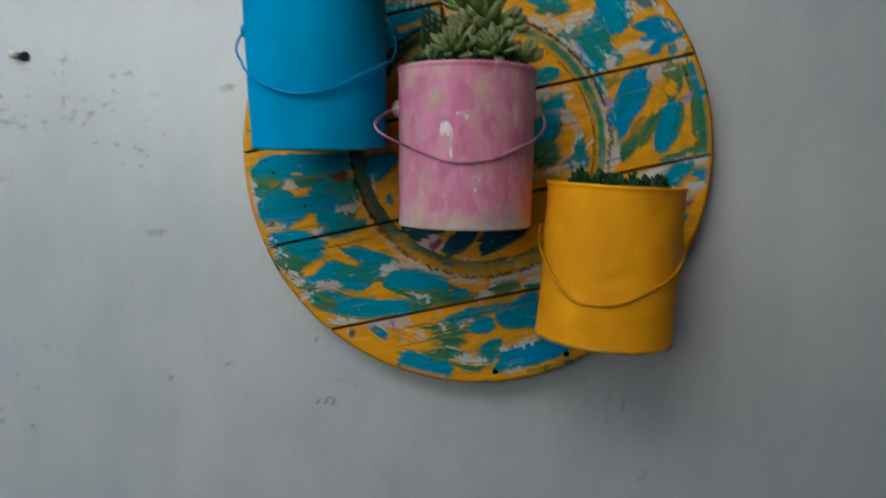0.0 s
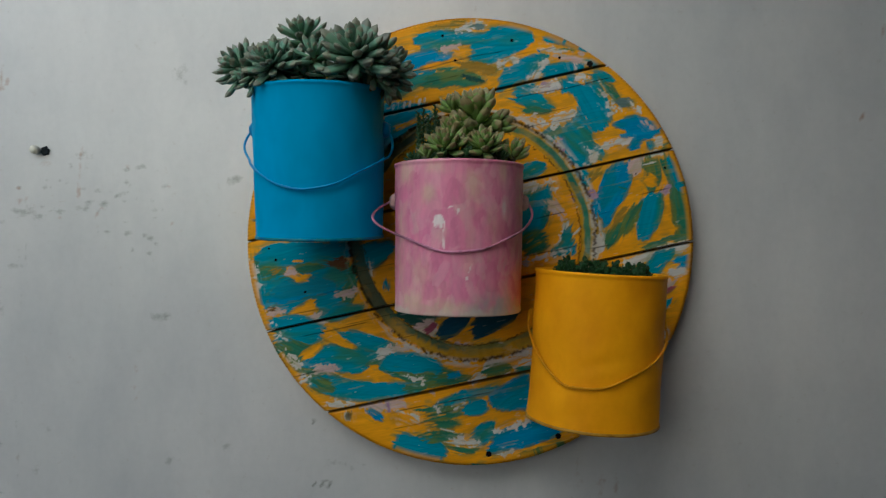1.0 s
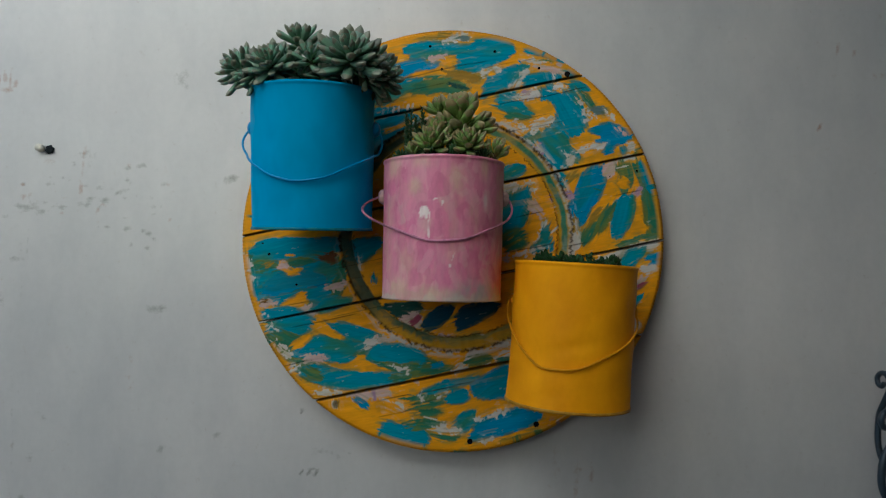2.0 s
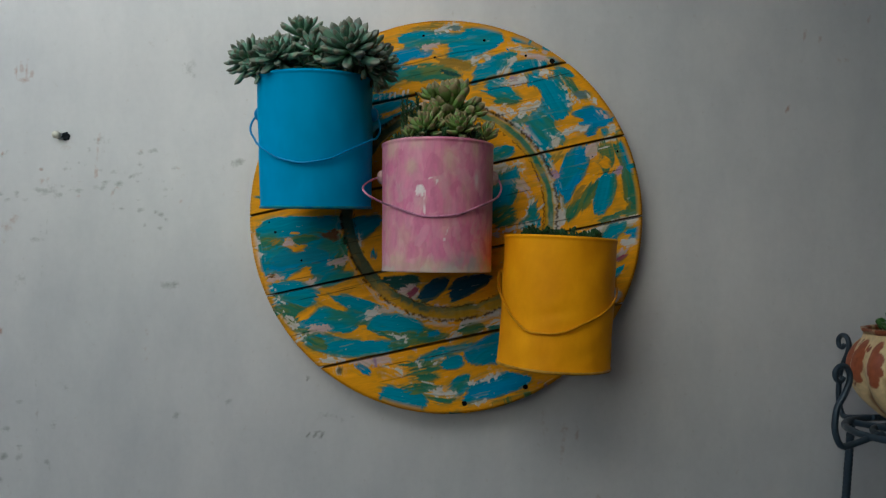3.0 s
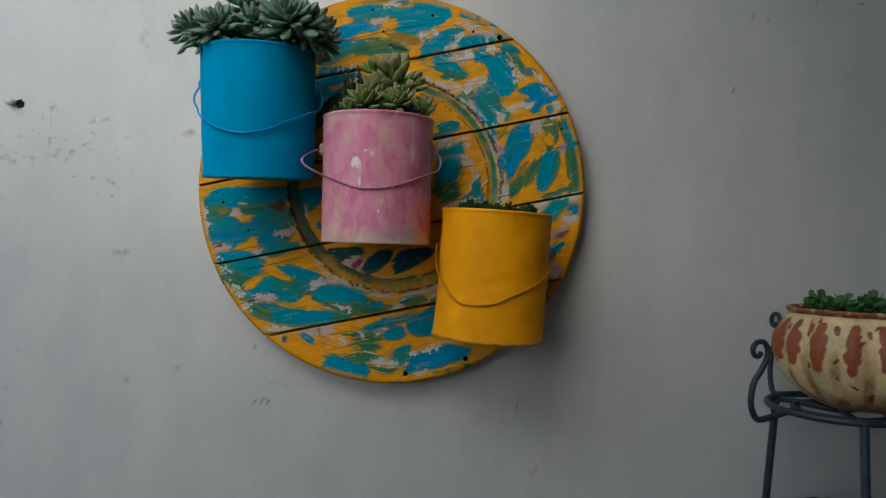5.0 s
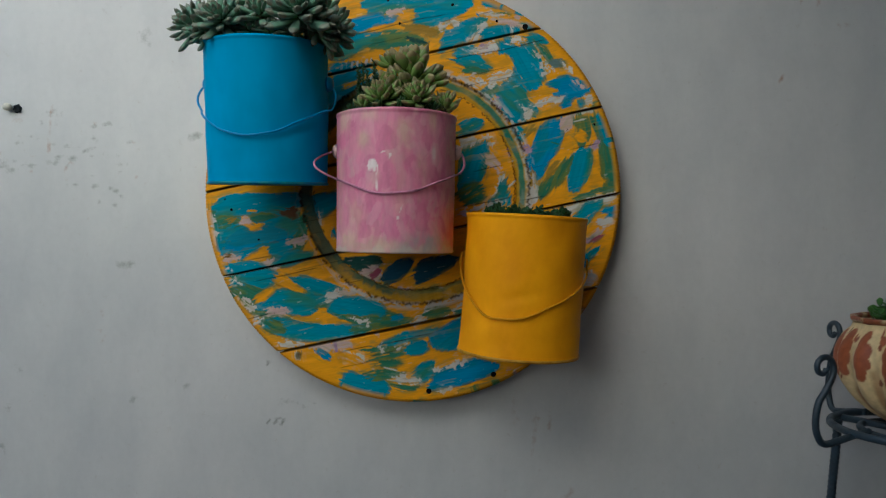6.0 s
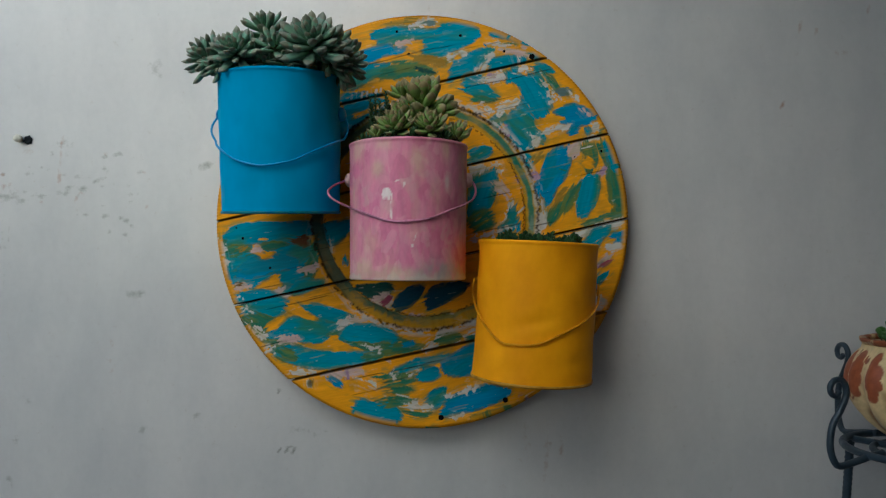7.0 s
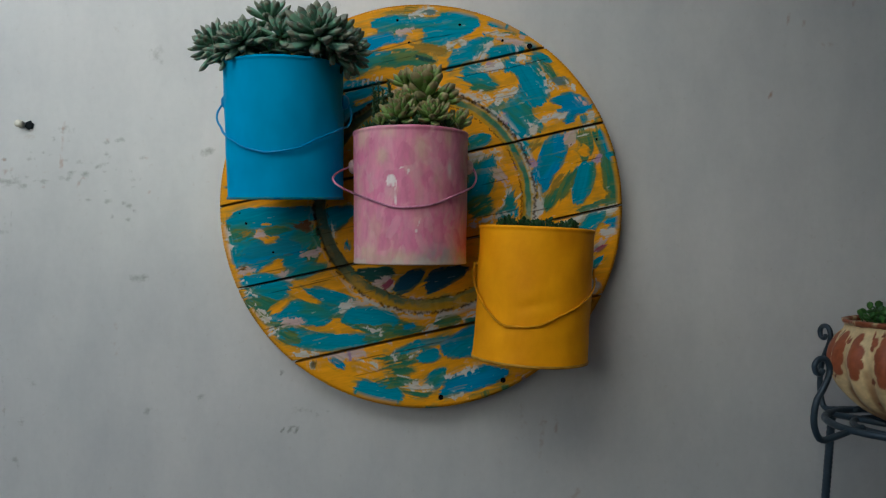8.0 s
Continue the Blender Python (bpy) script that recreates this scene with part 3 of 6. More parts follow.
daub(PINKISH, 0.7, 17, 270, 30, 272, 52, 269, 42, 263, 28, 262, 19, 265)
daub(TEAL, 0.6, -60, 242, -38, 248, -11, 246, 10, 241, -1, 228, -20, 227, -36, 221, -61, 217, -74, 217)
daub(GREEN, 0.9, 4, 239, 29, 242, 49, 233, 74, 210, 47, 212, 21, 218, -6, 215, -17, 222)
daub(DKGREEN, 0.8, 35, 230, 54, 223, 74, 210, 57, 215)
daub(OCHRE, 0.9, 34, 247, 76, 237, 96, 221, 79, 220, 57, 229)
daub(TEAL, 0.8, -78, 214, -44, 213, -18, 209, -21, 196, -47, 197, -80, 198)
daub(YELLOW, 0.6, -45, 217, 2, 217, 10, 208, -2, 202, -25, 202, -39, 206)
daub(WHITE, 0.9, 37, 295, 55, 294, 74, 297, 90, 297, 95, 290, 84, 283, 62, 287, 42, 290)
daub(TEALGREY, 0.6, 73, 291, 86, 291, 85, 284, 73, 285)
daub(OCHRE, 1, 16, 306, 40, 304, 65, 300, 64, 296, 31, 300)
daub(TEAL, 0.35, 99, 220, 105, 227, 116, 230, 130, 232, 145, 233, 166, 229, 159, 219, 144, 210, 129, 202, 114, 200, 100, 199, 86, 190, 91, 206)
daub(WHITE, 0.8, 85, 232, 104, 236, 123, 235, 122, 229, 113, 223, 97, 226)
daub(YELLOW, 0.3, 106, 228, 113, 231, 114, 226, 107, 225)
daub(WHITE, 1, 129, 199, 143, 210, 155, 220, 166, 223, 164, 215, 154, 207, 150, 198, 137, 195)
daub(TEAL, 0.4, 148, 204, 157, 213, 172, 214, 200, 210, 212, 204, 204, 198, 187, 197, 166, 196, 150, 197)
daub(WHITE, 0.8, 193, 208, 200, 209, 200, 197, 194, 197)
daub(PINKISH, 1, 178, 224, 201, 226, 215, 213, 212, 203, 198, 213, 183, 215)
daub(WHITE, 1, 161, 236, 170, 239, 181, 230, 197, 233, 193, 227, 177, 227)
daub(GREEN, 0.9, 186, 235, 202, 232, 202, 226, 186, 229)
daub(TEAL, 0.4, 160, 253, 175, 257, 193, 246, 208, 234, 222, 220, 202, 230, 184, 241, 168, 246)
daub(TEAL, 0.5, 221, 208, 231, 206, 235, 199, 222, 197)
# second plank, outside the groove
daub(TEAL, 0.4, 105, 192, 137, 194, 145, 186, 135, 182, 106, 184)
daub(WHITE, 1, 123, 195, 133, 187, 142, 180, 137, 180, 126, 186)
daub(WHITE, 0.5, 141, 188, 174, 193, 173, 180, 159, 177, 142, 180)
daub(LILAC, 0.7, 150, 190, 160, 191, 161, 185, 151, 184)
daub(TEAL, 0.3, 168, 175, 176, 186, 194, 194, 195, 186, 186, 180, 203, 176, 221, 177, 228, 164, 231, 149, 231, 134, 231, 121, 218, 112, 204, 110, 198, 120, 179, 120, 169, 124, 185, 139, 191, 150, 189, 164, 181, 174)
daub(WHITE, 0.8, 193, 193, 206, 191, 213, 181, 192, 181)
daub(TEAL, 0.3, 170, 127, 186, 132, 194, 120, 202, 107, 197, 100, 209, 86, 212, 73, 184, 67, 169, 68, 160, 90, 158, 103, 157, 115, 158, 125)
daub(TEAL, 0.5, 130, 112, 136, 124, 149, 129, 161, 125, 154, 116, 141, 108)
daub(TEAL, 0.5, 103, 182, 142, 179, 149, 167, 159, 152, 141, 154, 122, 161, 109, 174)
daub(GREEN, 0.9, 116, 166, 130, 161, 155, 151, 139, 150, 120, 157)
daub(WHITE, 0.9, 114, 152, 131, 153, 137, 149, 118, 147)
daub(WHITE, 0.9, 150, 140, 164, 145, 190, 143, 181, 134, 164, 128, 153, 131)
daub(WHITE, 1, 130, 147, 141, 139, 154, 128, 147, 128, 136, 137)
daub(LILAC, 0.8, 135, 101, 153, 114, 156, 102, 162, 75, 165, 67, 153, 68, 146, 84)
daub(WHITE, 0.8, 143, 101, 153, 109, 155, 97, 158, 80, 153, 85)
daub(WHITE, 0.6, 190, 93, 193, 92, 194, 76, 190, 77)
daub(WHITE, 0.7, 199, 86, 202, 85, 200, 72, 185, 66, 184, 69, 195, 74)
daub(TEAL, 0.4, 215, 188, 221, 193, 231, 191, 242, 181, 248, 172, 231, 175, 215, 178)
daub(GREEN, 0.9, 229, 175, 239, 171, 249, 148, 242, 146, 235, 159)
daub(WHITE, 1, 220, 171, 230, 164, 233, 154, 241, 140, 249, 136, 236, 132, 230, 131, 230, 149, 224, 162)
daub(TEALGREY, 0.7, 248, 146, 256, 148, 266, 139, 261, 134, 245, 137)
daub(WHITE, 0.9, 264, 138, 272, 130, 273, 121, 267, 125)
daub(SKYB, 0.3, 233, 115, 253, 121, 272, 117, 277, 109, 291, 105, 294, 92, 278, 85, 266, 85, 260, 76, 242, 74, 248, 85, 255, 90, 235, 96, 247, 100, 245, 105, 235, 109)
daub(WHITE, 0.8, 208, 90, 222, 92, 247, 94, 253, 90, 241, 86, 224, 84, 211, 81)
daub(PINKISH, 0.7, 274, 113, 280, 106, 284, 99, 274, 101)
daub(WHITE, 0.8, 276, 83, 293, 87, 295, 73, 282, 70)
daub(TEAL, 0.6, 271, 80, 278, 83, 280, 72, 272, 70)
daub(GREEN, 0.7, 290, 71, 300, 74, 304, 69, 293, 67)
daub(WHITE, 0.7, 259, 64, 278, 66, 299, 66, 293, 61, 270, 60)
# second plank, between the cans
daub(TEAL, 0.4, -85, 195, -48, 195, -8, 193, -13, 173, -46, 163, -80, 147, -99, 146)
daub(YELLOW, 0.6, -64, 177, -42, 181, -17, 185, -19, 181, -40, 176, -58, 174)
# third plank, far side
daub(SKYB, 0.25, 213, 56, 226, 61, 247, 61, 243, 46, 236, 27, 227, 13, 211, 3, 205, -8, 195, -20, 185, -22, 189, -9, 172, -4, 165, 2, 178, 11, 192, 24, 199, 38, 206, 48)
daub(TEAL, 0.5, 164, 60, 183, 61, 185, 47, 177, 38, 167, 42, 159, 52)
daub(OCHRE, 0.8, 189, 56, 204, 59, 197, 45, 188, 48)
daub(LILAC, 0.7, 156, 29, 173, 32, 190, 31, 190, 24, 177, 20, 166, 20)
daub(WHITE, 0.7, 163, 22, 179, 21, 179, 13, 170, 5, 164, 12)
daub(WHITE, 0.6, 163, -5, 175, -5, 176, -16, 181, -29, 191, -26, 189, -45, 179, -58, 161, -58, 159, -39, 165, -20)
daub(OCHRE, 0.8, 173, -6, 185, -7, 188, -17, 181, -29, 175, -23)
daub(PINKISH, 0.35, 243, 61, 262, 63, 261, 53, 254, 44, 247, 38, 238, 42, 240, 54)
daub(GREEN, 0.35, 263, 60, 277, 61, 281, 46, 280, 28, 271, 15, 258, 13, 260, 33, 266, 41, 258, 47)
daub(YELLOW, 0.3, 259, 32, 267, 37, 272, 31, 275, 22, 265, 19, 257, 24)
daub(GREEN, 0.35, 283, 55, 299, 57, 308, 37, 310, 4, 310, -29, 306, -57, 283, -61, 284, -50, 294, -44, 282, -36, 285, -16, 288, 8, 289, 29, 284, 43)
daub(TEAL, 0.5, 292, 55, 301, 48, 307, 27, 306, 0, 298, 8, 294, 30)
daub(TEAL, 0.25, 247, 7, 266, 9, 279, 11, 273, -13, 264, -32, 254, -43, 240, -53, 233, -48, 233, -34, 240, -11)
daub(LILAC, 0.6, 278, 13, 288, 19, 287, 8, 279, 3)
daub(GREEN, 0.5, 225, -9, 245, 2, 238, -18, 225, -32, 213, -38, 210, -30, 217, -16)
daub(GREEN, 0.9, 194, -31, 214, -13, 213, -33, 200, -45, 189, -52, 188, -40)
daub(OCHRE, 0.9, 206, -12, 223, -1, 225, -7, 211, -18, 200, -26)
daub(GREEN, 1, 240, -57, 276, -51, 308, -58, 304, -65, 274, -67, 238, -66)
# third plank, inside the groove
daub(TEAL, 0.4, 95, 83, 106, 88, 120, 87, 130, 77, 122, 70, 102, 66, 92, 66)
daub(WHITE, 0.9, 89, 62, 110, 62, 122, 54, 115, 47, 98, 42, 90, 47)
daub(TEAL, 0.3, 83, 40, 101, 45, 115, 48, 128, 50, 130, 36, 122, 18, 109, -4, 96, -6, 85, -16, 70, -24)
daub(PINKISH, 0.8, 122, 32, 135, 28, 143, 0, 131, 7, 120, 11)
daub(WHITE, 0.8, 128, 57, 132, 58, 135, 36, 130, 35)
daub(GREEN, 0.9, 71, -10, 96, -6, 108, -12, 107, -36, 81, -37, 66, -33)
daub(WHITE, 0.6, 138, 0, 141, -9, 129, -28, 113, -39, 110, -37, 127, -26)
daub(TEAL, 0.6, 134, -14, 147, -11, 143, -36, 145, -49, 124, -45, 107, -42, 118, -37, 129, -29)
daub(WHITE, 1, 66, -43, 101, -41, 137, -41, 135, -47, 99, -47, 68, -49)
# third plank, near side
daub(GREEN, 0.7, -197, 1, -160, 3, -169, -46, -197, -63, -230, -51)
daub(GREEN, 0.7, -303, 39, -268, 41, -268, -9, -307, -28)
daub(TEAL, 0.3, -286, 53, -250, 50, -218, 42, -186, 38, -150, 29, -155, 15, -167, 13, -181, 17, -172, 3, -172, -13, -185, -26, -195, -37, -190, -50, -206, -59, -230, -57, -233, -46, -228, -34, -243, -39, -256, -45, -270, -49, -276, -39, -292, -36, -302, -32, -305, -18, -301, -3, -303, 9, -306, 22, -295, 28, -298, 41)
daub(SKYB, 0.5, -268, -1, -243, 0, -212, -8, -190, -20, -200, -33, -232, -26, -255, -32, -281, -30, -291, -18)
daub(GREEN, 0.9, -302, 22, -288, 26, -265, 16, -224, 16, -199, 6, -226, 5, -267, 4, -295, 4)
daub(OCHRE, 0.9, -277, 17, -267, 20, -267, 15, -276, 12)
daub(YELLOW, 0.5, -259, 12, -247, 14, -244, 2, -222, -1, -230, -7, -245, -7, -250, -1)
daub(PINKISH, 0.7, -259, 13, -249, 15, -245, 7, -255, 6)
daub(BROWN, 0.7, -202, 11, -188, 11, -173, 16, -174, 0, -182, -4, -191, 3)
daub(PINKISH, 0.6, -198, -34, -184, -30, -166, -31, -166, -40, -181, -44, -193, -40)
daub(YELLOW, 0.5, -257, -43, -239, -37, -226, -35, -231, -45, -223, -53, -246, -54, -271, -50, -262, -46)
daub(PINKISH, 0.6, -301, -32, -272, -39, -270, -46, -289, -46, -298, -42)
daub(BROWN, 0.6, -294, -36, -287, -35, -286, -39, -292, -39)
daub(PINKISH, 0.6, -240, -57, -221, -53, -210, -66, -223, -72, -238, -70)
daub(WHITE, 0.9, -307, 38, -303, 34, -300, 14, -303, -18, -307, -16, -307, 10)
daub(TEAL, 0.4, -229, -60, -195, -48, -184, -52, -158, -60, -173, -66, -208, -73, -221, -68)
daub(TEAL, 0.35, -306, -59, -290, -50, -253, -51, -232, -67, -218, -80, -224, -91, -237, -94, -255, -102, -277, -97, -294, -91, -300, -77, -287, -72)
daub(WHITE, 0.9, -299, -57, -291, -54, -291, -60, -298, -62)
daub(WHITE, 0.8, -294, -71, -285, -68, -284, -74, -292, -78)
daub(WHITE, 0.8, -283, -81, -277, -81, -277, -86, -282, -86)
# fourth plank
daub(GREEN, 0.7, -308, -75, -246, -94, -219, -133, -255, -139, -290, -112)
daub(GREEN, 0.8, -217, -99, -149, -105, -137, -141, -189, -141)
daub(GREEN, 0.8, -269, -128, -222, -140, -193, -174, -244, -170)
daub(GREEN, 0.9, -118, -153, -47, -171, -65, -190, -127, -187)
daub(TEAL, 0.3, -266, -125, -259, -114, -241, -106, -226, -100, -199, -108, -184, -115, -167, -110, -151, -121, -145, -132, -155, -138, -168, -135, -177, -141, -180, -149, -199, -147, -222, -138, -244, -130)
daub(TEAL, 0.4, -206, -87, -179, -90, -156, -104, -134, -117, -127, -124, -145, -126, -169, -121, -183, -111, -195, -102)
daub(YELLOW, 0.4, -224, -83, -213, -81, -198, -100, -179, -115, -196, -111, -214, -98, -224, -94)
daub(YELLOW, 0.6, -259, -102, -225, -96, -235, -106, -253, -116, -261, -112)
daub(WHITE, 1, -291, -93, -280, -101, -267, -117, -258, -125, -270, -124, -283, -110)
daub(PINKISH, 0.9, -247, -130, -224, -128, -215, -138, -231, -142, -248, -139)
daub(WHITE, 0.8, -160, -127, -143, -120, -129, -125, -135, -130, -148, -137, -158, -134)
daub(PINKISH, 0.8, -141, -123, -126, -121, -111, -127, -114, -134, -136, -128)
daub(WHITE, 0.9, -115, -132, -98, -134, -80, -146, -86, -149, -104, -141)
daub(TEAL, 0.3, -146, -135, -130, -131, -107, -137, -88, -147, -69, -160, -74, -171, -85, -177, -104, -178, -122, -171, -140, -162, -155, -153, -159, -145)
daub(GREEN, 0.8, -137, -157, -113, -167, -81, -172, -89, -178, -115, -176, -135, -166)
daub(TEAL, 0.35, -254, -144, -235, -143, -208, -153, -178, -165, -147, -173, -115, -178, -96, -183, -105, -191, -126, -190, -158, -190, -191, -188, -214, -181, -232, -172, -247, -161, -263, -151)
daub(GREEN, 0.9, -259, -144, -233, -146, -226, -161, -234, -167, -249, -158)
daub(GREEN, 0.9, -131, -178, -96, -182, -105, -191, -127, -190)
daub(WHITE, 0.9, -272, -135, -253, -138, -260, -148, -270, -150)
daub(WHITE, 1, -126, -169, -105, -171, -92, -178, -110, -177)
daub(WHITE, 0.9, -241, -180, -226, -181, -204, -187, -201, -192, -224, -193, -241, -186)
daub(GREEN, 1, -86, -177, -54, -177, -30, -187, -52, -190, -80, -188)
daub(SKYB, 0.6, -62, -176, -48, -174, -46, -181, -60, -183)
daub(WHITE, 0.9, -25, -184, -8, -171, 9, -168, 14, -173, -5, -181, -24, -194, -44, -195)
daub(GREEN, 0.6, -20, -186, -6, -177, 13, -176, 24, -183, 18, -189, -4, -191)
daub(WHITE, 0.9, 10, -190, 50, -178, 76, -176, 63, -190, 42, -191)
daub(TEAL, 0.5, 26, -188, 50, -186, 51, -193, 32, -194)
daub(PINKISH, 1, -63, -132, -39, -135, -21, -143, -38, -145, -61, -139)
daub(GREEN, 0.8, -39, -151, -5, -148, 14, -146, 18, -155, -5, -159, -29, -158)
daub(WHITE, 0.9, 15, -151, 21, -149, 31, -165, 58, -162, 80, -163, 74, -169, 33, -172, 20, -163)
daub(GREEN, 0.7, 33, -154, 59, -147, 60, -160, 38, -162)
# inside the groove, under the pink can
daub(TEAL, 0.4, -154, 26, -101, 22, -103, 10, -119, -3, -137, -11, -157, -4)
daub(DKGREEN, 0.3, -124, -76, -95, -78, -62, -84, -64, -98, -87, -103, -106, -95)
daub(PINKISH, 0.5, -104, -99, -70, -97, -62, -111, -74, -120, -90, -113)
daub(CRIMSON, 0.5, -88, -110, -72, -101, -66, -106, -79, -115)
daub(NAVY, 0.15, -61, -105, -38, -96, -14, -96, -23, -112, -42, -125, -59, -127, -67, -120)
daub(NAVY, 0.2, -22, -134, -17, -113, -1, -100, 54, -108, 40, -121, 17, -128, -3, -134)
daub(TEAL, 0.4, -127, -34, -120, -34, -121, -43, -127, -43)
daub(WHITE, 0.6, -143, -6, -139, -2, -139, -18, -143, -20)
# bottom plank
daub(PINKISH, 0.7, -202, -196, -168, -195, -135, -195, -127, -205, -144, -209, -163, -206, -178, -207, -192, -201)
daub(LILAC, 0.7, -157, -197, -154, -196, -157, -204, -154, -209, -158, -209)
daub(WHITE, 1, -148, -214, -131, -214, -116, -231, -123, -236, -138, -227)
daub(SKYB, 0.6, -191, -200, -178, -204, -166, -215, -173, -220, -184, -211)
daub(WHITE, 0.8, -219, -199, -211, -201, -213, -209, -219, -209)
daub(BROWN, 0.4, -216, -202, -211, -201, -213, -209, -217, -209)
daub(TEAL, 0.8, -95, -212, -72, -206, -47, -203, -15, -206, 3, -205, -9, -215, -41, -215, -60, -218, -91, -218)
daub(GREEN, 1, -129, -209, -90, -217, -50, -220, -68, -226, -108, -221)
daub(GREEN, 1, -111, -224, -71, -227, -53, -232, -78, -237, -108, -234)
daub(GREEN, 1, -104, -238, -69, -240, -61, -248, -90, -249)
daub(GREEN, 1, -130, -249, -97, -251, -72, -253, -89, -259, -118, -258)
daub(WHITE, 1, -65, -219, -49, -216, -52, -222, -64, -224)
daub(WHITE, 0.9, -92, -218, -87, -217, -87, -222, -92, -223)
daub(TEAL, 0.25, -57, -229, -49, -223, -39, -218, -26, -220, -19, -229, -23, -237, -38, -240, -49, -236)
daub(SKYB, 0.2, -19, -224, -12, -215, 6, -206, 27, -200, 47, -197, 37, -246, 18, -243, -1, -240, -12, -233)
daub(TEAL, 0.35, -51, -272, -43, -257, -32, -252, -14, -252, -22, -263, -10, -268, -24, -273, -30, -279, -43, -280)
daub(SKYB, 0.3, -16, -268, 14, -264, 39, -259, 62, -269, 81, -278, 62, -290, 36, -293, 16, -295, -9, -295, -30, -295, -34, -290, -25, -280)
daub(WHITE, 0.9, -22, -265, 6, -262, 38, -259, 27, -266, -2, -268, -18, -269)
daub(WHITE, 0.9, -19, -296, 12, -296, 8, -301, -13, -300)
daub(TEAL, 0.25, -165, -258, -150, -245, -140, -243, -130, -252, -117, -254, -98, -262, -89, -275, -90, -284, -104, -291, -133, -281, -154, -266)
daub(GREEN, 0.9, -118, -255, -90, -254, -59, -262, -84, -265, -108, -263)
daub(WHITE, 0.9, -82, -267, -63, -264, -52, -270, -43, -279, -55, -283, -66, -276, -78, -276)
daub(GREEN, 0.7, -84, -275, -63, -282, -45, -284, -55, -290, -76, -283)
daub(GREEN, 0.6, 7, -304, 39, -301, 72, -299, 107, -294, 115, -299, 90, -308, 57, -311, 20, -311)
daub(TEAL, 0.5, -104, -294, -60, -306, -16, -314, -25, -320, -76, -308)
daub(LILAC, 0.7, 81, -293, 98, -289, 105, -293, 92, -296)
# beyond the yellow can
daub(WHITE, 0.5, 205, -73, 236, -68, 266, -64, 301, -62, 292, -77, 272, -80, 248, -80, 224, -82, 205, -83)
daub(TEAL, 0.5, 225, -88, 244, -79, 251, -69, 274, -70, 276, -79, 262, -86, 249, -100, 237, -104, 230, -93)
daub(SKYB, 0.4, 272, -84, 299, -82, 298, -90, 273, -91)
daub(SKYB, 0.4, 274, -93, 297, -92, 294, -100, 274, -98)
daub(WHITE, 0.7, 267, -97, 291, -99, 284, -109, 268, -108)
daub(PINKISH, 0.7, 250, -112, 265, -107, 266, -117, 251, -122, 240, -123)
daub(LILAC, 0.5, 235, -122, 251, -119, 255, -127, 239, -129)
daub(CRIMSON, 0.3, 248, -126, 265, -120, 265, -123, 252, -129)
daub(TEAL, 0.4, 246, -137, 260, -137, 252, -145, 240, -153, 233, -157, 230, -147)
daub(SKYB, 0.4, 227, -147, 238, -143, 235, -159, 226, -162)
daub(WHITE, 0.6, 223, -170, 237, -169, 247, -181, 243, -189, 219, -190)
daub(RUST, 0.6, 218, -197, 247, -199, 234, -215, 212, -232)


def inside_by(x, y, pts):
    """How far each place lies inside (+) or outside (-) a closed outline."""
    far = np.full(len(x), 1.0)
    odd = np.zeros(len(x), dtype=bool)
    for (ax, ay), (bx, by) in zip(pts, np.roll(pts, -1, 0)):
        ex, ey = bx - ax, by - ay
        t = np.clip(((x - ax) * ex + (y - ay) * ey) / max(ex * ex + ey * ey, 1e-12), 0, 1)
        far = np.minimum(far, (x - ax - t * ex) ** 2 + (y - ay - t * ey) ** 2)
        odd ^= ((ay > y) != (by > y)) & (x < ax + ex * (y - ay) / (ey if abs(ey) > 1e-12 else 1e-12))
    return np.where(odd, 1, -1) * np.sqrt(far)


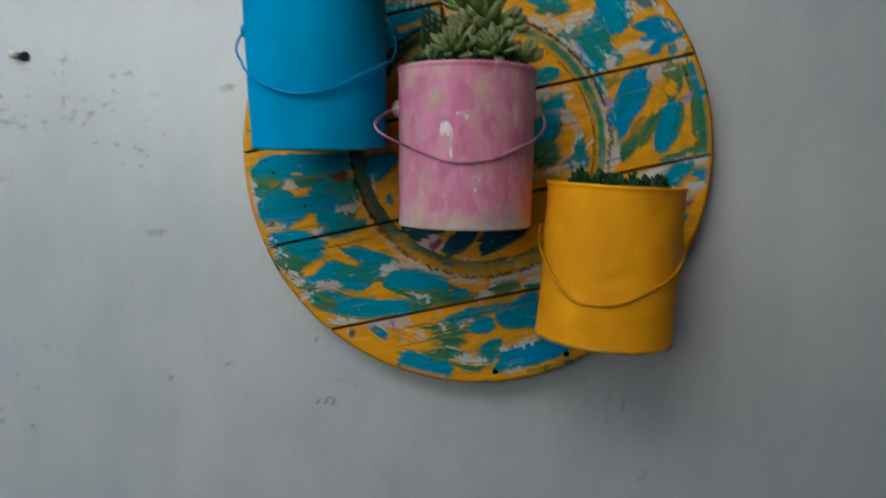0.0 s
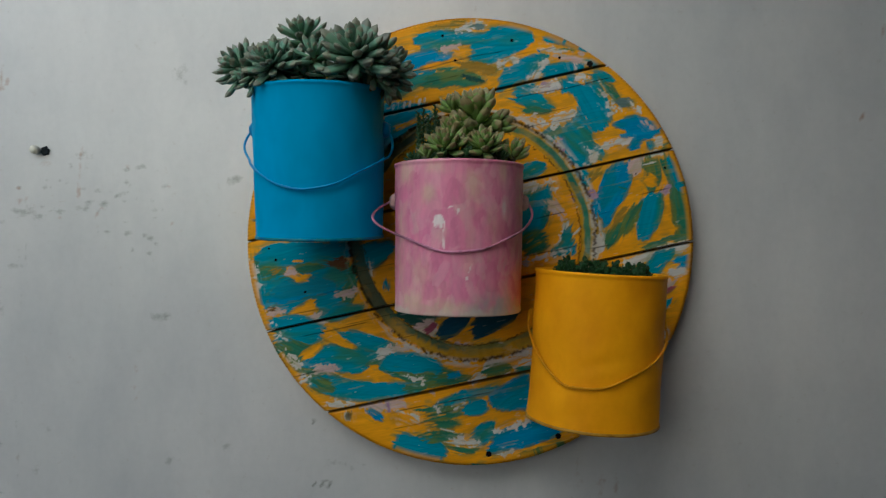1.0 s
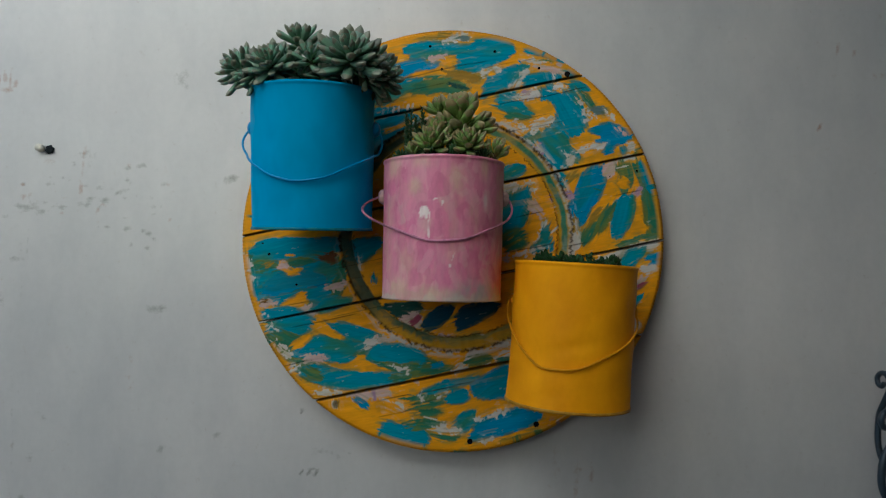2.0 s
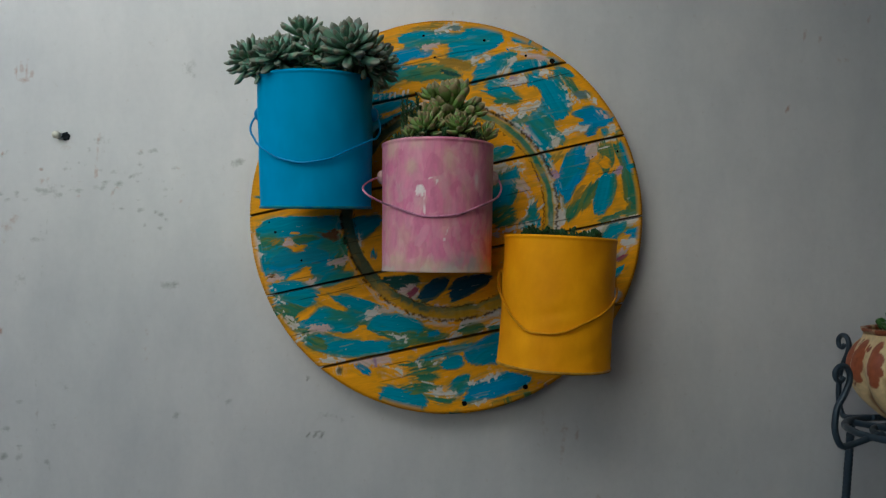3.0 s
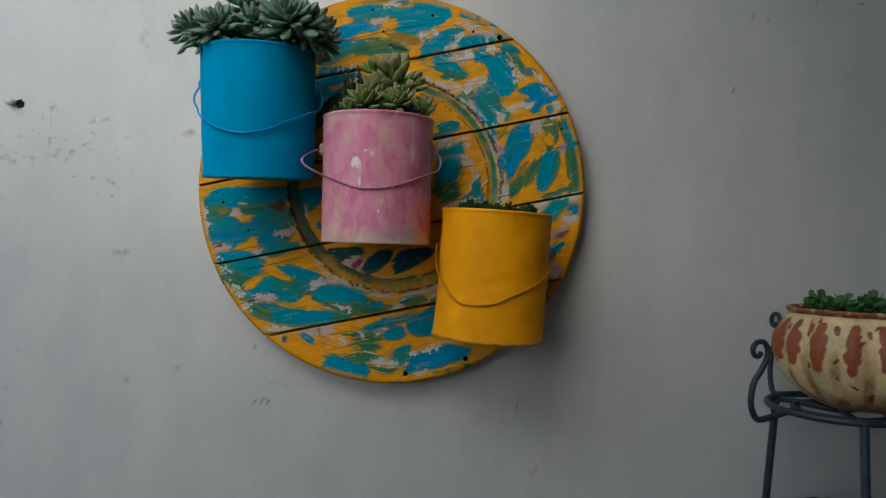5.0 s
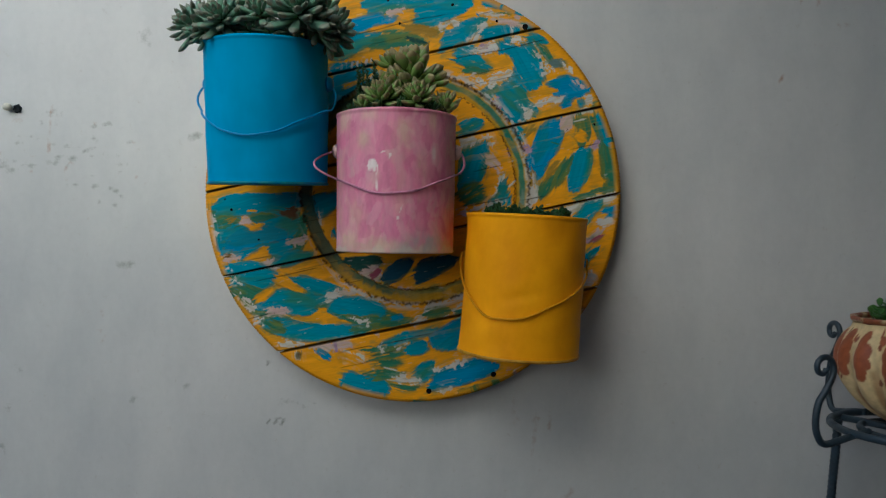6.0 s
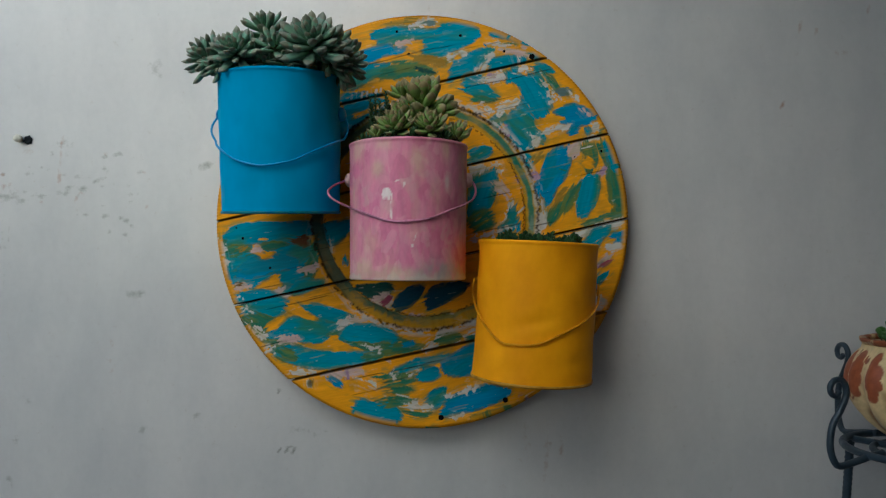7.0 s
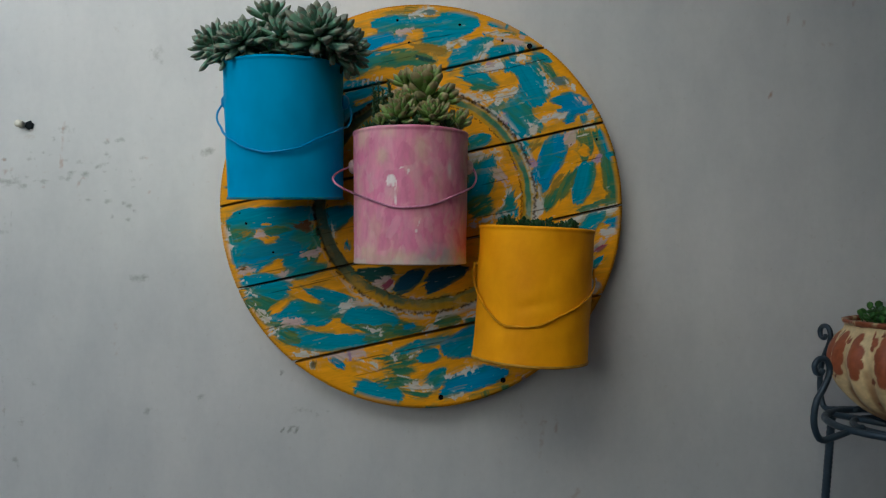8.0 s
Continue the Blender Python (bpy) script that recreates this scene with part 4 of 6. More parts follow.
def lay_daubs(col, x, y):
    """Brushes the daubs over the colours col: streaked along the stroke, frayed at its ends, thin where the brush ran dry."""
    relief = np.zeros(len(x))
    for k, (paint, rag, pts) in enumerate(DAUBS):
        lo, hi = pts.min(0) - 0.012, pts.max(0) + 0.012
        near = np.nonzero((x > lo[0]) & (x < hi[0]) & (y > lo[1]) & (y < hi[1]))[0]
        if not len(near):
            continue
        px, py = x[near], y[near]
        mid = pts.mean(0)
        way = np.linalg.svd(pts - mid, full_matrices=False)[2][0]
        reach = np.abs((pts - mid) @ way).max()
        s, w = (px - mid[0]) * way[0] + (py - mid[1]) * way[1], -(px - mid[0]) * way[1] + (py - mid[1]) * way[0]
        w = w + (fnoise(s / 0.03, w / 0.05, k + 300, 2) - 0.5) * 0.006
        bow = fnoise(px / 0.012, py / 0.012, k + 400, 3) - 0.5
        bristle = fnoise(s / 0.028, w / 0.0026, k + 500, 3) - 0.5
        chip = fnoise(px / 0.003, py / 0.003, k + 600, 2) - 0.5
        pale = min(paint) > 0.15
        pull = bristle * (0.005 + (0.012 if pale else 0.024) * rag)
        d = inside_by(px + 0.002 * bow + pull * way[0], py - 0.002 * bow + pull * way[1], pts)
        end = np.clip(np.abs(s) / reach, 0, 1.2) ** 2
        d = d + 0.0016 + 0.0020 * bow + bristle * rag * 0.005 * (0.5 + end) + chip * (0.0006 + 0.0014 * rag)
        if pale:
            torn = fnoise(px / 0.006, py / 0.005, k + 650, 3) - 0.5
            d = d - 0.0008 + rag * (0.016 * torn + 0.005 * chip)
        a = np.clip(d / 0.0011 + 0.5, 0, 1)
        dry = fnoise(s / 0.020, w / 0.0030, k + 700, 3)
        gap = 0.08 + (0.22 if pale else 0.18) * rag
        a = a * np.clip((dry - gap) * 9 + (0.6 if pale else 1.0) * np.clip(d / 0.005, 0, 1) * (1.2 - rag), 0, 1)
        film = np.clip(d / 0.008 + 1, 0, 1) * np.clip((bristle + 0.06) * 5, 0, 1)
        if pale:
            a = np.maximum(a, 0.30 * film * rag)
        else:
            smear = (0.75 * film * np.clip((fnoise(px / 0.02, py / 0.02, k + 750, 2) - 0.36) * 4, 0, 1))[:, None]
            col[near] = col[near] * (1 - smear) + np.array((0.075, 0.190, 0.080)) * smear
        a = a[:, None]
        shade = 0.84 + 0.32 * fnoise(s / 0.06, w / 0.0035, k + 800, 3)
        c = np.array(paint)[None, :] * shade[:, None]
        if paint in (TEAL, SKYB):
            g = np.clip((fnoise(s / 0.05, w / 0.016, k + 900, 3) - 0.48) * 3.0 + 0.30 * np.clip(1 - d / 0.010, 0, 1) * (0.4 + bow), 0, 0.85 if paint == TEAL else 0.4)[:, None]
            c = c * (1 - g) + np.array(GREEN)[None, :] * 1.15 * shade[:, None] * g
        elif paint == GREEN:
            g = np.clip((fnoise(s / 0.04, w / 0.006, k + 900, 3) - 0.45) * 4.0, 0, 0.8)[:, None]
            c = c * (1 - g) + np.array((0.150, 0.190, 0.035))[None, :] * shade[:, None] * g
        elif pale:
            g = np.clip((fnoise(s / 0.016, w / 0.004, k + 900, 3) - 0.50) * 4.0, 0, 0.7)[:, None]
            c = c * (1 - g) + np.array((0.50, 0.42, 0.30))[None, :] * g
        # wet edges, where the paint ran into the one beneath
        drag = np.clip(1 - np.abs(d - 0.0010) / 0.0034, 0, 1) * np.clip((fnoise(px / 0.012, py / 0.008, k + 950, 3) - 0.46) * 6, 0, 0.75)
        mud = (0.45 * (0.5 * col[near] + 0.5 * c) + 0.55 * np.array((0.120, 0.165, 0.035))) * 0.9
        col[near] = col[near] * (1 - a) + c * a
        drag = drag[:, None]
        if not pale:
            col[near] = col[near] * (1 - drag) + mud * drag
        relief[near] = relief[near] * (1 - a[:, 0]) + a[:, 0] * (0.00030 + 0.0005 * bristle + 0.00035 * np.exp(-(d / 0.0018) ** 2))
    return col, relief


CRACKS = [(0.2485, -0.039, 0.111), (0.1784, 0.099, 0.247), (0.0095, 0.095, 0.147), (0.0117, 0.243, 0.292), (-0.0382, 0.072, 0.153), (-0.0462, 0.159, 0.199), (-0.1353, -0.285, -0.235), (-0.0820, -0.262, -0.154), (-0.2130, -0.102, -0.005), (-0.0502, -0.263, -0.221), (-0.2126, -0.159, -0.101)]
SCREW_HOLES = [(0.190, 1.491, 1.1), (0.261, 1.422, 0.9), (0.048, 0.951, 1.0), (0.144, 0.977, 1.0), (0.127, 1.342, 1.1), (0.047, 1.109, 1), (-0.015, 1.533, 0.55), (0.082, 1.525, 0.6), (0.003, 1.498, 0.5), (0.148, 1.500, 0.5), (-0.252, 1.220, 0.6), (-0.210, 1.175, 0.6), (-0.231, 1.162, 0.55), (-0.262, 1.236, 0.5), (0.202, 1.445, 0.5), (0.198, 1.419, 0.5), (0.252, 1.338, 0.55), (0.292, 1.346, 0.6), (-0.149, 1.089, 0.5), (-0.171, 1.042, 0.6), (0.263, 1.267, 0.5)]


def board_paint(u, v):
    """The colours of the board at u along and v across its planks."""
    rr = np.hypot(u, v)
    tone = fnoise(u / 0.05, v / 0.006, 3)
    col = np.array(YELLOW)[None, :] * (0.86 + 0.26 * tone)[:, None]
    red = np.clip((fnoise(u / 0.03, v / 0.008, 9) - 0.60) * 4, 0, 0.3)[:, None]
    col = col * (1 - red) + np.array(OCHRE)[None, :] * red
    col, relief = lay_daubs(col, u, v)
    col = brush(col, u, v, TOP_TICKS, 11)
    col = brush(col, u, v, scratches(26, 0.31, 6), 211, 0.8)
    streak = (np.clip((fnoise(u / 0.05, v / 0.0030, 91, 3) - 0.60) * 6, 0, 0.28) * np.clip((fnoise(u / 0.07, v / 0.04, 95) - 0.5) * 5, 0, 1))[:, None]
    mixed = np.where(fnoise(u / 0.05, v / 0.05, 93)[:, None] > 0.5, np.array((0.20, 0.22, 0.05))[None, :], np.array((0.50, 0.30, 0.03))[None, :])
    col = col * (1 - streak) + mixed * streak
    # rubbed thin places show primer
    thin = np.clip((fnoise(u / 0.018, v / 0.0030, 21) - 0.80) * 9, 0, 0.4)[:, None]
    col = col * (1 - thin) + np.array(WHITE)[None, :] * 0.9 * thin
    # the groove, smeared with green, ochre and torn white paint
    gr, ang = np.hypot(u - G_U, v - G_V), np.arctan2(v - G_V, u - G_U)
    way = np.clip((gr - G_IN) / (G_OUT - G_IN), -0.5, 1.5) + (fnoise(ang * 8, gr / 0.02, 33) - 0.5) * 0.35
    right = np.clip(np.cos(ang - 0.45) * 3.0 + 0.3, 0, 1)
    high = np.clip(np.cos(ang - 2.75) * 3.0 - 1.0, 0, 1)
    smear = fnoise(ang * 30, gr / 0.02, 35)
    tone = (0.75 + 0.5 * smear)[:, None]
    ochre, pale = np.array((0.50, 0.28, 0.014)), np.array((0.52, 0.47, 0.36))
    body = np.clip(1.0 - np.abs(way - 0.5) / 0.5, 0, 1)
    core = np.clip((0.62 - np.abs(way - 0.5)) * 6, 0, 1)[:, None] * np.clip(0.5 + 1.1 * fnoise(ang * 6, gr / 0.015, 36), 0, 1)[:, None]
    edge_green = np.clip((0.32 - np.abs(way - 0.08)) * 7, 0, 1)
    mid_green = np.clip((0.26 - np.abs(way - 0.48)) * 9, 0, 1)
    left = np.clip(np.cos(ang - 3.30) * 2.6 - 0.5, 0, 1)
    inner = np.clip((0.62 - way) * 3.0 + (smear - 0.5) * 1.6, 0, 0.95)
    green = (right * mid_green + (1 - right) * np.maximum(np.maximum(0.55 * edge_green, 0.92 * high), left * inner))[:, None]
    # green deepened at left and upper left, the blue can's shade painted in
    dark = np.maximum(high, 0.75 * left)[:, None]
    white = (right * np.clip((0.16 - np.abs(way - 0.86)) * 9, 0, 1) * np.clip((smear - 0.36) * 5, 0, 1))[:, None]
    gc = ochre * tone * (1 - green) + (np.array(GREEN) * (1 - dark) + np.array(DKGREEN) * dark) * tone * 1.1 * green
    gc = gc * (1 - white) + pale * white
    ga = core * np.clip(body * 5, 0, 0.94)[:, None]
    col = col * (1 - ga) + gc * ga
    torn = np.clip(1.3 - np.abs(gr - G_OUT - 0.004) / 0.006, 0, 1) * np.clip((fnoise(ang * 16, gr / 0.004, 39) - 0.45) * 9, 0, 0.9) * (1 - 0.8 * high)
    col = col * (1 - torn[:, None]) + np.array(WHITE)[None, :] * 0.9 * torn[:, None]
    # broken near-black lines along the groove's two edges
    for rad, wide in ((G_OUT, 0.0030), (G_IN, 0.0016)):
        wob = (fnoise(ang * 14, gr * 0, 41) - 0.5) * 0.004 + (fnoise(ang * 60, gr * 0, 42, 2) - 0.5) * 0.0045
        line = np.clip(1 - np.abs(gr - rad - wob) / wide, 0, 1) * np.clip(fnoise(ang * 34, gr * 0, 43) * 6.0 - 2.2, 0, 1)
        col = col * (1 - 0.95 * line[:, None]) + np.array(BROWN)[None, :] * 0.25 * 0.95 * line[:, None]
    ang = np.arctan2(v, u)
    # the worn rim
    rim = np.clip((rr - (R - 0.012)) / 0.006, 0, 1) * (fnoise(ang * 20, rr * 0, 51) > 0.35)
    rim = (0.8 * rim)[:, None]
    col = col * (1 - rim) + np.array(YELLOW)[None, :] * 0.9 * rim
    # shade of the rim's notches, painted as dark dashes towards the two sides
    notch_shade = ((np.sin(ang * 380 + 5 * fnoise(ang * 12, rr * 0, 55)) > 0.1) * np.clip((rr - (R - 0.0045)) / 0.0015, 0, 1) * np.clip(fnoise(ang * 9, rr * 0, 57) * 3 - 1.1, 0, 0.35) * np.clip(np.abs(np.cos(ang)) * 2 - 0.6, 0, 1))[:, None]
    col = col * (1 - notch_shade) + np.array((0.16, 0.07, 0.01)) * notch_shade
    # gap shade painted in: near-black lines along the joints between the planks
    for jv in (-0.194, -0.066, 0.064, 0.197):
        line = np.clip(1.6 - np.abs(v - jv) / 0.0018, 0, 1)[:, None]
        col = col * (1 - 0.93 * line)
    # hair cracks along the grain, and finer ones scattered over the planks
    rng = random.Random(77)
    fine = [(rng.uniform(-0.28, 0.28), c, c + rng.uniform(0.025, 0.11), 0.0008, 0.6) for c in [rng.uniform(-0.28, 0.2) for _ in range(34)]]
    for cv, c0, c1, wide, dark in [(a, b, c, 0.0012, 0.85) for a, b, c in CRACKS] + fine:
        wob = (fnoise(u / 0.06, u * 0, 60 + int(cv * 1000)) - 0.5) * 0.004
        taper = np.clip(np.minimum(u - c0, c1 - u) / 0.012, 0, 1)
        line = np.clip(1 - np.abs(v - cv - wob) / wide, 0, 1) * taper
        col = col * (1 - dark * line[:, None])
    return col, relief


def board_face(u, v):
    """How far the board's face lies behind its highest plane."""
    rr, ang = np.hypot(u, v), np.arctan2(v, u)
    gr, ga = np.hypot(u - G_U, v - G_V), np.arctan2(v - G_V, u - G_U)
    wob = (fnoise(ga * 14, gr * 0, 41) - 0.5) * 0.004
    inside = np.clip((gr + wob - G_IN) / 0.003, 0, 1) * np.clip((G_OUT - gr - wob) / 0.003, 0, 1)
    deep = 0.0040 * inside
    deep = deep + np.clip((rr - (R - 0.006)) / 0.006, 0, 1) ** 2 * 0.005
    notch = (np.sin(ang * 380) > 0.1) * np.clip((rr - (R - 0.005)) / 0.002, 0, 1) * 0.0012
    rough = (fnoise(u / 0.03, v / 0.003, 70) - 0.5) * 0.0004
    return deep + notch + rough


def plank(v0, v1, shift):
    v, half = wood_rows(v0, v1, R, 0.00095)
    nu = max(int(2 * half.max() / 0.00095), 20)
    s = np.linspace(-1, 1, nu + 1)
    U, V = half[:, None] * s[None, :], np.repeat(v[:, None], nu + 1, 1)
    u, w = U.ravel(), V.ravel()
    edge = np.minimum(w - v0, v1 - w) if abs(v0) < R - 1e-6 and abs(v1) < R - 1e-6 else (w - v0 if v1 >= R - 1e-6 else v1 - w)
    back = board_face(u, w) + np.clip(1 - edge / 0.0012, 0, 1) ** 2 * 0.0012 + shift
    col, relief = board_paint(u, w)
    back = back - relief
    rows, cols = U.shape
    i = np.arange(rows * cols).reshape(rows, cols)
    faces = np.stack([i[:-1, :-1], i[:-1, 1:], i[1:, 1:], i[1:, :-1]], -1).reshape(-1, 4)
    loop = np.concatenate([i[0, :-1], i[:-1, -1], i[-1, :0:-1], i[:0:-1, 0]])
    n = len(u)
    verts = np.vstack([np.stack([u, FACE + back, w], 1), np.stack([u[loop], np.full(len(loop), -0.004), w[loop]], 1)])
    k = np.arange(len(loop))
    k2 = (k + 1) % len(loop)
    sides = np.stack([loop[k2], loop[k], n + k, n + k2], 1)
    faces = np.vstack([faces, sides]).tolist()
    faces.append((n + k).tolist())
    edge_col = np.array([OCHRE]) * np.ones((len(loop), 1))
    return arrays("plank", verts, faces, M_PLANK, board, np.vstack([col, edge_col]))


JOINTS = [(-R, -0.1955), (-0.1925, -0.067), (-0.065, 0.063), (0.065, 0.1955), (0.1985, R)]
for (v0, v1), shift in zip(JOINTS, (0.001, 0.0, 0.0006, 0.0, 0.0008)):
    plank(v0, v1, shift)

bm = box(bmesh.new(), -0.05, -0.01, -0.006, -0.001, -0.27, 0.27)
part("batten", bm, M_HOLE, board)
# flush near-black discs that stand for the dark inside screw and nail holes
bm = bmesh.new()
lathe(bm, [(0.0, 0.0004), (0.0030, 0.0004), (0.0042, 0.0002), (0.0046, -0.0004), (0.0046, -0.004), (0.0, -0.004)], 12)
bm.normal_update()
hole_disc = bpy.data.meshes.new("screw")
bm.to_mesh(hole_disc)
bm.free()
hole_disc.materials.append(M_HOLE)
unturn = pose(CX, 0, CZ, 0, -TILT_B, 0).inverted()
for sx, sz, size in SCREW_HOLES:
    p = unturn @ Vector((sx, FACE, sz))
    shared("screw", hole_disc, Matrix.Translation((p.x, FACE + 0.0005, p.z)) @ Matrix.Rotation(radians(90), 4, "X") @ Matrix.Scale(size * 0.92, 4), board)


# ---- paint cans ----
def can_profile(r0, r1, h, rows=12):
    """Outer wall with a bottom seam and a rolled rim, then the inner wall."""
    t = 0.0050
    out = [(0.0, 0.004), (r0 - 0.006, 0.004), (r0 - 0.004, 0.0), (r0 - 0.0010, 0.0), (r0 + 0.0002, 0.0007), (r0 + 0.0004, 0.0022), (r0, 0.005)]
    out += [(r0 + (r1 - r0) * s / rows, 0.005 + (h - 0.012) * s / rows) for s in range(1, rows + 1)]
    out += [(r1 + 0.0002, h - 0.0050), (r1 + 0.0009, h - 0.004), (r1 + 0.0013, h - 0.0022), (r1 + 0.0008, h - 0.0005), (r1 - 0.0004, h), (r1 - 0.002, h - 0.001), (r1 - t - 0.001, h - 0.006)]
    out += [(r0 - t + (r1 - r0) * s / 3 * -1 + (r1 - r0), (h - 0.012) * (1 - s / 3) + 0.010 * s / 3) for s in range(1, 4)]
    out += [(0.0, 0.010)]
    return out


def paint_can(m, r0, r1, h, material, wire, label, ear_z, drop, bail_r, bail_shift, dent, seed, swing=0.0, segs=96, rows=12, bulge=(0.006, 0.006), ear_size=1.0, forward=0.0, ear_paint=None, seam=None, flare=0.0, dents=()):
    can = thing("paint_can", m, label, "paint can", "paint cans hung on the board")

    def wobble(a, z, r):
        if r < 0.02:
            return 0.0
        n = noise.noise(Vector((math.cos(a) * 2.2, math.sin(a) * 2.2, z * 22 + seed * 9)))
        left = max(0.0, math.cos(a - math.pi - 0.25)) ** 2
        bent = flare * left * (math.exp(-(z / 0.040) ** 2) - 0.45 * math.exp(-((z - 0.075) / 0.030) ** 2))
        for turn, high, wide, tall, deep in dents:
            off = (a - turn + math.pi) % (2 * math.pi) - math.pi
            bent -= deep * math.exp(-(off / wide) ** 2 - ((z - high - 0.02 * off) / tall) ** 2)
        return dent * n + bent
    bm = lathe(bmesh.new(), can_profile(r0, r1, h, rows), segs, wobble)
    body = part("can_body", bm, material, can)
    if seam:
        ring = lathe(bmesh.new(), [(r0 - 0.001, -0.0003), (r0 + 0.0012, 0.0), (r0 + 0.0016, 0.0016), (r0 + 0.0012, 0.0034), (r0 - 0.001, 0.0040), (r0 - 0.001, -0.0003)], segs, wobble)
        part("bottom_seam", ring, seam, can, "worn rim at the bottom of the can")
    for side in (-1, 1):
        bm = lathe(bmesh.new(), [(0.0105, 0.0), (0.0105, 0.0025), (0.009, 0.006), (0.006, 0.0085), (0.0, 0.009)], 20)
        ear = part("bail_ear", bm, ear_paint or wire, can)
        ear.matrix_basis = Matrix.Translation((side * (r1 - 0.001), 0.004, ear_z)) @ Matrix.Rotation(side * math.pi / 2, 4, "Y") @ Matrix.Scale(ear_size, 4)
    pts = []
    for k in range(49):
        a = -math.pi / 2 + math.pi * k / 48
        sx = math.sin(a)
        x = bail_r * sx
        fall = drop * max(1 - abs(sx) ** 2.3, 0) ** 0.62
        out = bulge[0] if sx < 0 else bulge[1]
        x = x + bail_shift * (1 - abs(sx) ** 6) + swing * fall * (1 - 0.75 * max(-sx, 0.0)) + math.copysign(out * math.sin(math.pi * min(1.25 * fall / drop, 1.0)), sx)
        y = -math.sqrt(max((r1 + 0.0045) ** 2 - min(abs(x), r1 + 0.0045) ** 2, 0)) - 0.0015 * math.cos(a)
        if sx < 0:
            y = min(y, -forward * math.sin(math.pi * min(0.9 * fall / drop, 1.0)))
        jig = 0.0007 * math.sin(k * 0.7 + seed)
        pts.append((x, y + 0.004, ear_z - fall + jig * (1 - abs(sx))))
    pts = [(-r1 - 0.004, 0.004, ear_z)] + pts + [(r1 + 0.004, 0.004, ear_z)]
    part("bail_handle", tube(bmesh.new(), pts, 0.0015, 10), wire, can)
    return can, body


def hook(can, depth, z, r):
    """The strap that holds the can to the board behind it."""
    bm = box(bmesh.new(), -0.012, 0.012, r - 0.002, depth, z - 0.02, z + 0.02, 0.001)
    part("hanger_strap", bm, M_IRON, can)


BLUE = pose(-0.1685, -0.129, 1.2490, 5.0, 0.5, 0)
blue_can, _ = paint_can(BLUE, 0.0800, 0.0822, 0.186, M_BLUE, M_BAILB, "bright blue painted tin can with wire bail on the board", 0.137, 0.0755, 0.0865, 0.0, 0.0013, 1, bulge=(0.013, 0.013), forward=0.02, seam=M_SEAMB, segs=150, rows=40, dents=[(-1.30, 0.128, 0.10, 0.007, -0.0011), (-2.05, 0.112, 0.16, 0.010, 0.0012), (-1.85, 0.030, 0.30, 0.012, 0.0013), (-1.05, 0.060, 0.22, 0.016, 0.0014), (-0.65, 0.110, 0.16, 0.020, 0.0012), (-1.55, 0.086, 0.26, 0.010, 0.0009), (-2.45, 0.070, 0.20, 0.020, 0.0010)])
hook(blue_can, 0.095, 0.15, 0.08)

PINK = pose(0.0075, -0.134, 1.157, 1.5, 0.8, 0)
pink_can, pink_body = paint_can(PINK, 0.0790, 0.0800, 0.182, M_PINK, M_BAILP, "pink and cream brushed tin can with wire bail", 0.136, 0.061, 0.0865, 0.0, 0.0007, 2, segs=330, rows=120, bulge=(0.024, 0.012), forward=0.055, ear_paint=M_EARP)
hook(pink_can, 0.094, 0.14, 0.078)

YELL = pose(0.1752, -0.134, 1.0222, 1.5, 3.2, 0)
yell_can, _ = paint_can(YELL, 0.0795, 0.0795, 0.184, M_YELL, M_BAILY, "plain yellow painted tin can hung aslant on the board", 0.130, 0.078, 0.0840, 0.0, 0.0017, 3, swing=-0.42, ear_size=0.36, bulge=(0.003, 0.012), seam=M_SEAMY, flare=0.0020, segs=160, rows=44, dents=[(-1.65, 0.082, 0.30, 0.007, 0.0022), (-2.35, 0.058, 0.28, 0.022, 0.0030), (-1.05, 0.030, 0.35, 0.012, 0.0016), (-1.30, 0.150, 0.50, 0.014, 0.0010), (-2.00, 0.020, 0.22, 0.010, 0.0016)])
hook(yell_can, 0.094, 0.14, 0.078)


